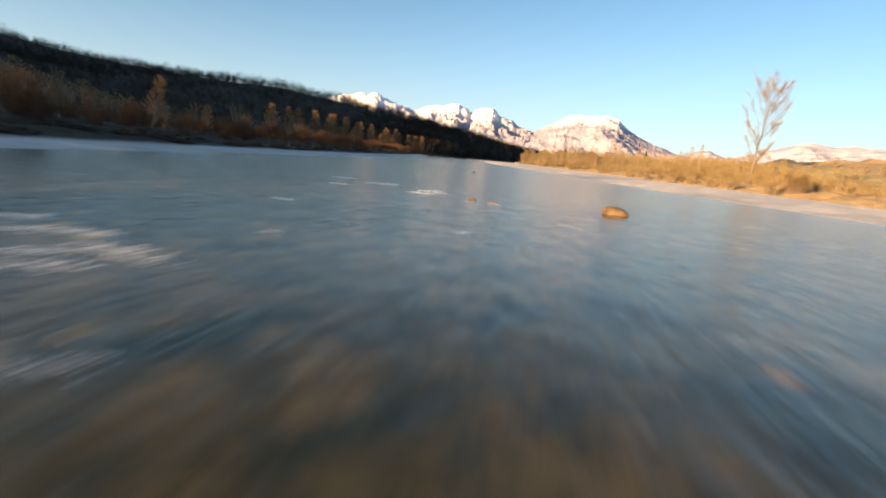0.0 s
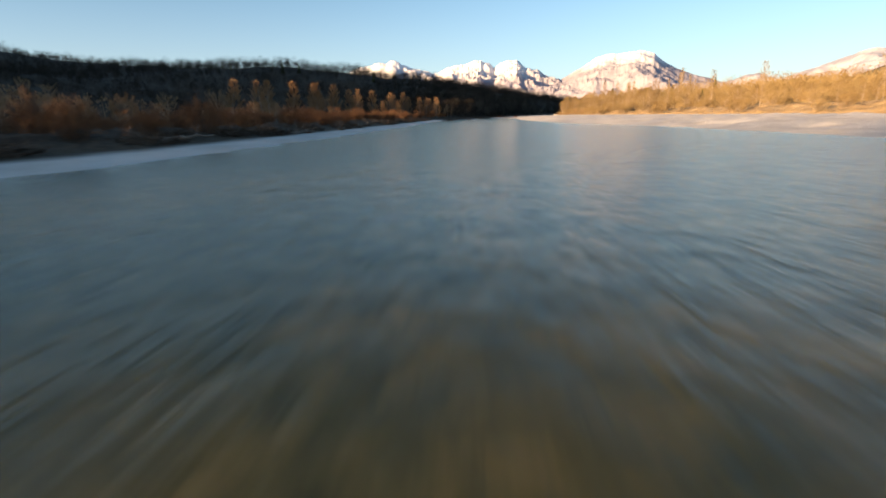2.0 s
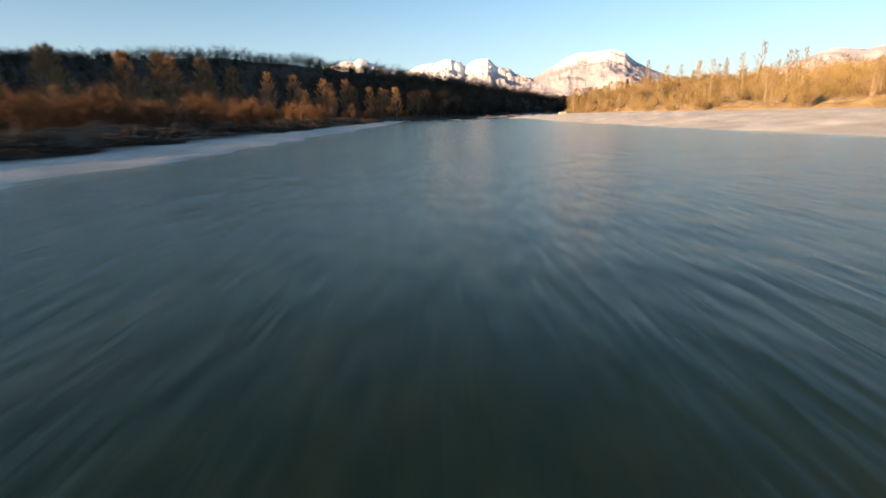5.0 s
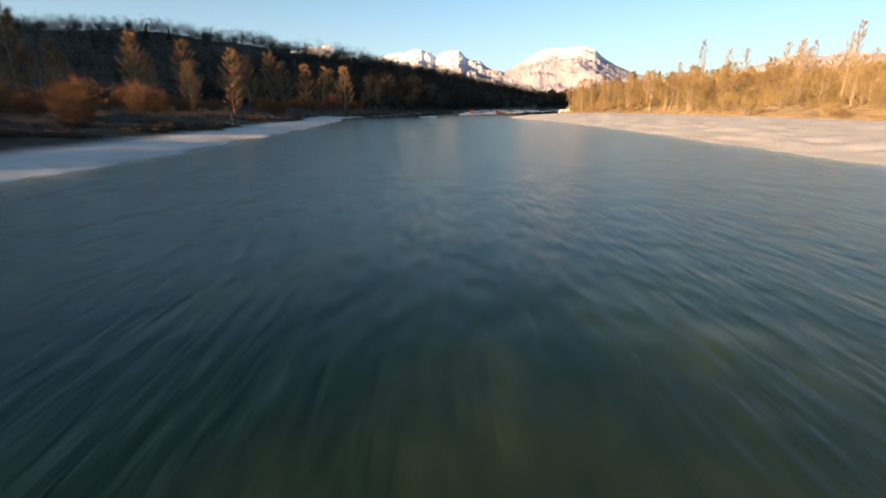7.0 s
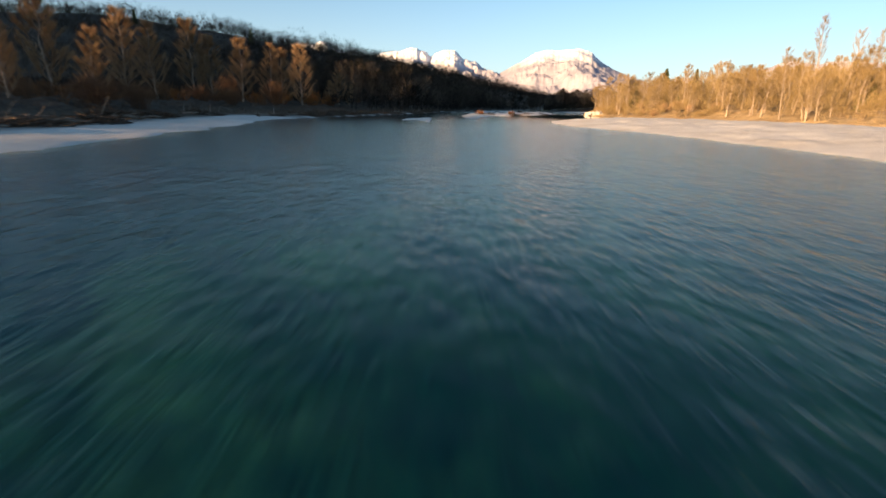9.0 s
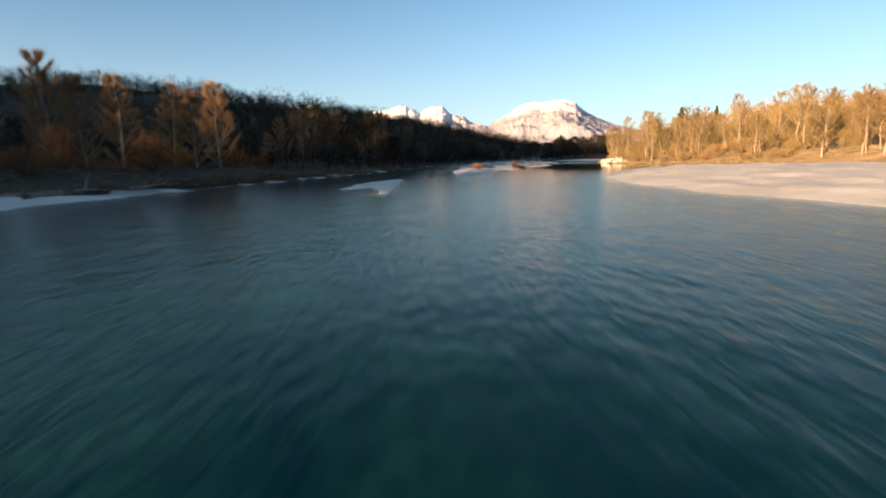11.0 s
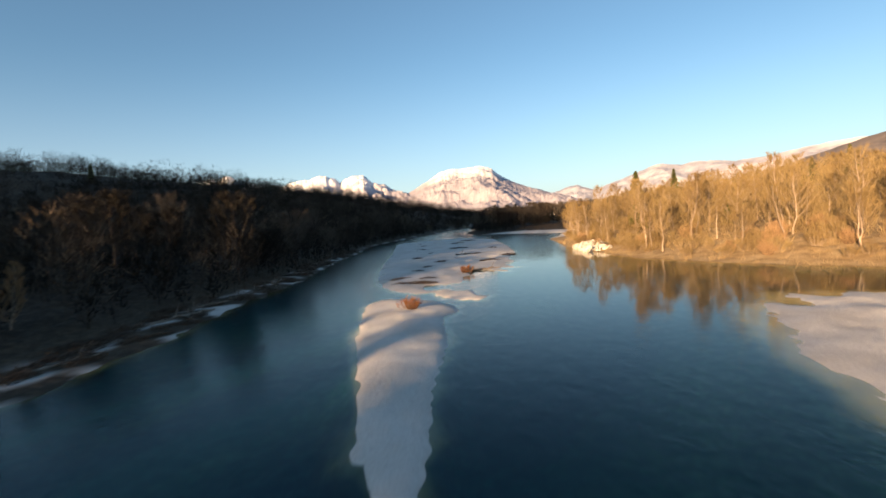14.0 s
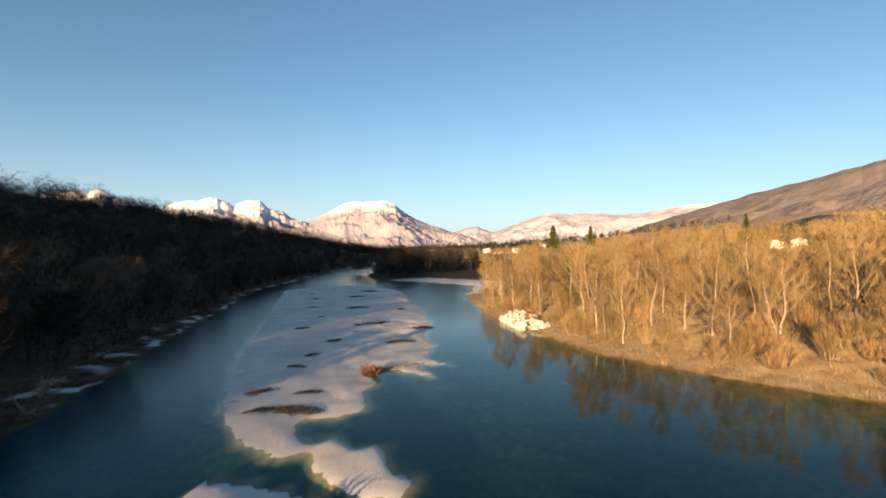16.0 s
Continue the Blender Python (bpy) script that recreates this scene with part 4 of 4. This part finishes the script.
# ---- stones, driftwood and dry grass ----
def rock_mesh(name, mat, seed, squash=0.7, rough=0.35):
    bm = bmesh.new()
    bmesh.ops.create_icosphere(bm, subdivisions=2, radius=0.5)
    for v in bm.verts:
        n = noise.noise(v.co * 1.7 + Vector((seed * 7.3, 0, 0))) + 0.5 * noise.noise(v.co * 4.1 + Vector((0, seed * 3.1, 0)))
        v.co *= 1 + rough * n
        v.co.z *= squash
    me = bpy.data.meshes.new(name)
    bm.to_mesh(me)
    bm.free()
    me.materials.append(mat)
    return me


def boulder(name, label, mesh, x, y, size, z=None, group=""):
    ob = new(name, mesh)
    ob.matrix_basis = pose(x, y, (height(x, y) if z is None else z) + 0.12 * size, 8 * math.sin(x * 9), 8 * math.cos(y * 7), 131 * x + 57 * y) @ Matrix.Diagonal((size, size * 0.8, size * 0.8, 1))
    return tagged(ob, label, "stone", group)


def block_mesh(name, mat, seed):
    """A broken quarry block: a box with its corners knocked off."""
    r = np.random.RandomState(seed)
    bm = bmesh.new()
    bmesh.ops.create_cube(bm, size=1)
    for v in bm.verts:
        v.co += Vector(r.normal(size=3) * 0.13)
    bmesh.ops.bevel(bm, geom=bm.edges[:], offset=0.09, segments=1, affect="EDGES")
    me = bpy.data.meshes.new(name)
    bm.to_mesh(me)
    bm.free()
    me.materials.append(mat)
    return me


white = [rock_mesh("white_boulder", M_ROCK, k, 0.8, 0.5) for k in range(4)]
blocks = [block_mesh("limestone_block", M_ROCK, 90 + k) for k in range(6)]
riprap = tagged(new("stone_revetment"), "heap of white limestone blocks on the outer bank", "revetment")
riprap.location = (55, 416, 0)
edge = [(52, 409), (53, 413), (54.5, 418), (56, 423)]
for k in range(170):
    f = rng.rand() * (len(edge) - 1.001)
    i = int(f)
    x = edge[i][0] + (edge[i + 1][0] - edge[i][0]) * (f - i) + rng.rand() ** 1.2 * 4.6 - 0.4
    y = edge[i][1] + (edge[i + 1][1] - edge[i][1]) * (f - i) - rng.rand() * 2.0
    size = 0.35 + 0.75 * rng.rand() ** 1.6
    ob = new("stone", blocks[k % 6])
    ob.parent = riprap
    ob.matrix_basis = Matrix.Translation((-55, -416, 0)) @ pose(x, y, max(height(x, y), -0.1) + 0.2 * size + 0.5 * rng.rand() * (k % 3 == 0), rng.rand() * 90, rng.rand() * 60, rng.rand() * 360) @ Matrix.Diagonal((size, size * 0.8, size * 0.75, 1))

grey = [rock_mesh("river_stone", M_STONE, 10 + k) for k in range(3)]
rust = rock_mesh("rust_stone", M_ORSTONE, 15, 0.6)
dark = rock_mesh("dark_stone", M_DKSTONE, 16, 0.7)
boulder("river_stone", "rust-coloured stone breaking the water", rust, 0.95, 20.8, 0.5, -0.08)
boulder("river_stone", "flat rust-coloured stone in the shallows", rust, 7.1, 20.7, 1.15, -0.04)
boulder("river_stone", "rust stone just under the water", rust, 1.85, 20.2, 0.75, -0.2)
boulder("river_stone", "dark wet boulder at the water surface", dark, 2.7, 59.5, 0.7, -0.08)
bed_stones = [(grey[0], "rounded brown stone on the riverbed"), (grey[1], "mossy brown stone on the riverbed"), (grey[2], "rounded brown stone on the riverbed"), (dark, "dark wet stone on the riverbed"), (rust, "rust-coloured stone on the riverbed"), (white[1], "pale limestone cobble on the riverbed")]
for k in range(210):
    x, y = rng.uniform(-13, 15), rng.uniform(2.5, 50)
    size = 0.28 + 0.65 * rng.rand() ** 1.8
    mesh, label = bed_stones[(0, 3, 1, 3, 2, 5, 4, 3, 1, 0)[k % 10]]
    boulder("river_stone", label, mesh, x, y, size, min(height(x, y) + 0.1 * size, -0.08 - 0.4 * size), group="riverbed stones")
for x, y in ((-6.6, 8.2), (-6.0, 9.0), (-7.2, 9.4), (-5.6, 7.6), (-7.6, 8.4), (-3.4, 3.4), (-3.0, 4.0), (-8.5, 11)):
    boulder("river_stone", "pale stone in the shallows", white[int(abs(x)) % 4], x, y, 0.6, -0.3, "pale stones in the shallows")


def foam_mesh(seed):
    """A torn patch of white water: many small low flecks, denser in the middle."""
    r = np.random.RandomState(seed)
    co, faces = [], []
    for k in range(34):
        x, y = r.normal() * 0.3, r.normal() * 0.14
        a, b, c, h = 0.03 + 0.10 * r.rand(), 0.012 + 0.03 * r.rand(), r.normal() * 0.35, 0.012 + 0.02 * r.rand()
        u, v = Vector((math.cos(c), math.sin(c), 0)), Vector((-math.sin(c), math.cos(c), 0))
        o, n = Vector((x, y, 0)), len(co)
        co += [o + a * u, o + b * v, o - a * u, o - b * v, o + Vector((0, 0, h)), o - Vector((0, 0, h))]
        for e in range(4):
            faces += [(n + e, n + (e + 1) % 4, n + 4), (n + (e + 1) % 4, n + e, n + 5)]
    return mesh_of("white_water", co, faces, M_FOAM)


streaks = [foam_mesh(k) for k in range(4)]
for k, (x, y, size) in enumerate(((-1.3, 21.8, 0.7), (-1.0, 23.1, 0.75), (-0.7, 23.9, 0.5), (-3.4, 25.2, 0.8), (-6.0, 26.9, 0.8), (0.9, 20.1, 0.3), (1.9, 19.8, 0.35), (-4.9, 5.6, 0.7), (-4.9, 6.7, 0.75), (-4.2, 6.4, 0.6), (-5.5, 6.2, 0.6), (-6.7, 7.4, 0.7),
                                 (-5.9, 7.6, 0.65), (-7.6, 8.4, 0.6), (-2.7, 3.3, 0.35), (-3.1, 3.1, 0.3), (-5.1, 14.6, 0.45), (-5.2, 22.5, 0.6), (-3.4, 9.2, 0.3), (0.4, 11.5, 0.25))):
    ob = new("white_water", streaks[k % 4])
    ob.matrix_basis = pose(x, y, 0.0, 0, 0, 12 * math.sin(9 * x)) @ Matrix.Diagonal((size * 1.5, size * 1.6, size, 1))
    tagged(ob, "small streak of white water over a shallow stone", "water", "white water in the shallows")


def drift_log(seed, label, group):
    """A washed-up log with broken branches and a stump of roots."""
    r = np.random.RandomState(seed)
    root = tagged(new("driftwood_log"), label, "log", group)
    pts = [Vector((-2.2 + 0.75 * k, 0.18 * r.normal(), 0.05 * r.normal())) for k in range(7)]
    part("trunk", mesh_of("log_trunk", *tube(pts, [0.16 - 0.018 * k for k in range(7)], 8), M_WOOD), root)
    for k in range(3):
        a = pts[1 + k + seed % 2]
        way = Vector((r.uniform(0.3, 0.9), r.normal() * 0.6, abs(r.normal()) * 0.5))
        part("branch", mesh_of("log_branch", *tube([a, a + way * 0.5 + Vector((0, 0.04, 0.05)), a + way], [0.05, 0.035, 0.012], 5), M_WOOD), root)
    for k in range(4):
        w = k * 1.57 + 0.4
        end = pts[0] + Vector((-0.35, 0.45 * math.cos(w), 0.45 * math.sin(w)))
        part("root", mesh_of("log_root", *tube([pts[0], pts[0].lerp(end, 0.6) + Vector((-0.06, 0, 0)), end], [0.075, 0.05, 0.015], 5), M_WOOD), root)
    return root


logs = [drift_log(50 + k, "weathered grey driftwood log with root stubs", "logs on the shaded bank") for k in range(3)]
used_logs = set()


def lay_log(k, x, y, size, turn):
    m = pose(x, y, height(x, y) + 0.1, 0, 0, turn) @ Matrix.Diagonal((size, size, size, 1))
    if k in used_logs:
        old = logs[k].matrix_basis.copy()
        logs[k].matrix_basis = Matrix.Identity(4)
        copy_thing(logs[k], m)
        logs[k].matrix_basis = old
    else:
        used_logs.add(k)
        logs[k].matrix_basis = m


def pile_mesh(name, seed, mat, n=420, wide=1.2, high=0.6):
    r = np.random.RandomState(seed)
    a, q = r.rand(n) * 6.28, np.sqrt(r.rand(n))
    roots = np.stack([np.cos(a) * q * wide * 1.5, np.sin(a) * q * wide * 0.8, high * (1 - q) * r.rand(n)], 1)
    ways = r.normal(size=(n, 3)) * [1, 0.6, 0.32]
    core = [(Vector((r.uniform(-1.3, 0.9), r.uniform(-0.5, 0.5), 0.08)), Vector((r.uniform(-0.4, 1.5), r.uniform(-0.6, 0.6), high * r.uniform(0.1, 0.6))), 0.05, 0.02) for k in range(16)]
    return twig_mesh(name, roots, ways, 0.55, 0.065, r, mat, prisms(core, 3))


piles = [pile_mesh("driftwood_tangle", 60 + k, M_DEBRIS) for k in range(3)]


def lay(name, label, category, mesh, x, y, size, turn, group, flat=1.0, sink=0.02):
    ob = new(name, mesh)
    ob.matrix_basis = pose(x, y, height(x, y) - sink, 0, 0, turn) @ Matrix.Diagonal((size, size, size * flat, 1))
    return tagged(ob, label, category, group)


for k in range(95):
    y = rng.uniform(20, 322)
    lay("driftwood_tangle", "dark tangle of flood-borne branches", "driftwood", piles[k % 3], left_x(y) - 5.6 - 3.5 * rng.rand(), y, 0.8 + 0.9 * rng.rand(), rng.normal() * 25 + 90, "driftwood on the shaded bank", 0.9)
for k in range(120):
    y = rng.uniform(322, 480)
    lay("driftwood_tangle", "dark tangle of branches on the shaded bank", "driftwood", piles[k % 3], left_x(y) - 1.2 - 4.5 * rng.rand(), y, 0.6 + 0.7 * rng.rand(), rng.normal() * 25 + 70, "driftwood on the shaded bank", 0.8)
for k in range(46):
    y = rng.uniform(60, 450)
    lay_log(k % 3, left_x(y) - (5.2 if y < 320 else 1.6) - 2.5 * rng.rand(), y, 0.7 + 0.7 * rng.rand(), rng.normal() * 25 + 85)
for x, y, s in ((15.2, 388, 0.9), (17.6, 387, 0.8), (16, 393, 0.6), (19, 391, 0.6), (22, 405, 0.9), (19.5, 400, 0.7), (26, 412, 0.8), (30, 418, 0.7), (24, 425, 0.9), (33, 408, 0.7), (29, 436, 0.8), (36, 424, 1.0), (40, 418, 0.9),
                (30, 452, 0.9), (38, 446, 0.8), (44, 470, 1.2), (34, 470, 1.0), (36, 486, 0.9), (52, 486, 1.4), (25, 395, 0.9), (40, 500, 1.0), (45, 441, 0.8)):
    lay("driftwood_tangle", "dark flood debris stranded on the gravel island", "driftwood", piles[int(x) % 3], x, y, s * (0.5 + 1.0 * rng.rand()), rng.rand() * 80 - 40, "debris on the gravel island", 0.55)
lay_log(0, 34, 424, 1.1, 8)
lay_log(1, 28.5, 396, 1.0, 5)
osier = shrub("osier_shrub", "small orange osier bush on the gravel", 1.0, 2.4, 36, 1200, M_TWIG_ORANGE, M_DARKBARK, 71, "osier bushes", 0.03)
plant([(osier, 1.1)], [(13.4, 370, 1.1), (25.2, 394.3, 1.2), (28.8, 390.5, 0.5), (-2.8, 346, 0.1)][:3], rng, 1, 1, 0.05)
goldbush = shrub("rust_shrub", "rust-coloured leafless shrub under the poplars", 2.8, 4.4, 36, 1700, M_TWIG_ORANGE, M_DARKBARK, 72, "rust shrubs", 0.03)
plant([(goldbush, 2.8)], [(-31, 352), (-27, 354), (-22, 360), (-38, 338), (-45, 332), (-58, 322), (-66, 325), (-52, 330), (-19.5, 366), (-34, 346), (-75, 330)], rng, 0.7, 1.1)


def grass_tufts(name, label, spots, tall, mat, seed):
    r = np.random.RandomState(seed)
    z = heights(spots)
    k = np.repeat(np.arange(len(spots)), 9)
    roots = np.column_stack([np.array(spots), z])[k] + np.column_stack([r.normal(size=(len(k), 2)) * 0.3, np.zeros(len(k)) - 0.03])
    ways = np.column_stack([r.normal(size=(len(k), 2)) * 0.4, 0.8 * np.ones(len(k))])
    return tagged(new(name, twig_mesh(name, roots, ways, tall, 0.022, r, mat)), label, "grass", kind="stuff")


meadow = [(right_x(y) + 0.6 + 16 * rng.rand() ** 1.6, y) for y in rng.uniform(-20, 450, 9000)]
grass_tufts("bank_grass", "dry golden grass along the sunny bank", meadow, 0.38, M_GRASS, 81)
# takes the dark debris colour in place of the bank's shade
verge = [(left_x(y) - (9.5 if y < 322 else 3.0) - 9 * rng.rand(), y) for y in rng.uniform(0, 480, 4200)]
grass_tufts("shade_grass", "brown grass on the shaded bank, coloured dark for shade", verge, 0.5, M_DEBRIS, 82)


# ---- houses on the far slope ----
def box_mesh(name, sx, sy, sz, mat, bevel=0.03):
    bm = bmesh.new()
    bmesh.ops.create_cube(bm, size=1)
    for v in bm.verts:
        v.co = Vector((v.co.x * sx, v.co.y * sy, (v.co.z + 0.5) * sz))
    bmesh.ops.bevel(bm, geom=bm.edges[:], offset=bevel, segments=1, affect="EDGES")
    me = bpy.data.meshes.new(name)
    bm.to_mesh(me)
    bm.free()
    me.materials.append(mat)
    return me


def roof_mesh(name, sx, sy, rise, mat):
    o, t = 0.5, 0.22
    x, y = sx / 2 + o, sy / 2 + o
    co = [(-x, -y, -0.15), (x, -y, -0.15), (x, y, -0.15), (-x, y, -0.15), (-x, 0, rise), (x, 0, rise), (-x, -y, -0.15 + t), (x, -y, -0.15 + t), (x, y, -0.15 + t), (-x, y, -0.15 + t), (-x, 0, rise + t), (x, 0, rise + t)]
    faces = [(0, 1, 5, 4), (2, 3, 4, 5), (6, 10, 11, 7), (8, 11, 10, 9), (0, 6, 7, 1), (2, 8, 9, 3), (0, 4, 10, 6), (4, 3, 9, 10), (1, 7, 11, 5), (5, 11, 8, 2)]
    me = bpy.data.meshes.new(name)
    me.from_pydata(co, [], faces)
    me.materials.append(mat)
    return me


def house(name, label, x, y, z, turn, sx, sy, sz, rise, wall, roof, windows):
    root = tagged(new(name), label, "house", "houses on the slope")
    root.matrix_basis = pose(x, y, z, 0, 0, turn)
    part("wall", box_mesh("house_wall", sx, sy, sz + 1.5, wall), root).location.z = -1.5
    part("roof", roof_mesh("house_roof", sx, sy, rise, roof), root).location.z = sz
    gable = bpy.data.meshes.new("gable")
    h = sx / 2
    gable.from_pydata([(h - 0.3, -sy / 2, 0), (h - 0.3, sy / 2, 0), (h - 0.3, 0, rise), (h, -sy / 2, 0), (h, sy / 2, 0), (h, 0, rise)], [], [(0, 1, 2), (3, 5, 4), (0, 3, 4, 1), (1, 4, 5, 2), (2, 5, 3, 0)])
    gable.materials.append(wall)
    for turned in (0, 180):
        part("gable", gable, root).matrix_basis = pose(0, 0, sz, 0, 0, turned)
    storeys = max(1, round(sz / 3))
    frame_me, pane_me = box_mesh("window_frame", 1.3, 0.16, 1.6, M_WHITE, 0.02), box_mesh("window_pane", 1.05, 0.2, 1.35, M_GLASS, 0.01)
    for s in range(storeys):
        for k in range(windows):
            for side in (-1, 1):
                w = part("window", frame_me, root)
                w.location = ((k + 0.5) / windows * sx - sx / 2, side * (sy / 2 + 0.02), 0.9 + 3 * s)
                p = part("pane", pane_me, w)
                p.location = (0, side * 0.02, 0.12)
    return root


house("house", "large cream house with shallow clay roof among trees", 372, 511, height(372, 511) + 2.0, 62, 21, 13, 6.2, 2.0, M_PLASTER, M_TILE, 6)
house("house", "white house with clay roof beside a field", 189, 446, height(189, 446), 20, 5.5, 5, 2.6, 1.0, M_WHITE, M_TILE, 3)
house("house", "pale low house with clay roof", 187, 452.5, height(187, 452.5), 15, 5, 4.6, 2.4, 1.0, M_WHITE, M_TILE, 3)
house("barn", "long cream farm building with grey roof", 193, 437.5, height(193, 437.5), -65, 8, 6, 3.0, 1.2, M_PLASTER, M_GREYROOF, 5)
for k in range(9):
    x, y = 330 + 130 * rng.rand(), 900 + 120 * rng.rand()
    house("house", "distant pale village house with clay roof", x, y, height(x, y) + 1, rng.rand() * 180, 9, 7, 4.5, 1.8, M_WHITE, M_TILE, 3)
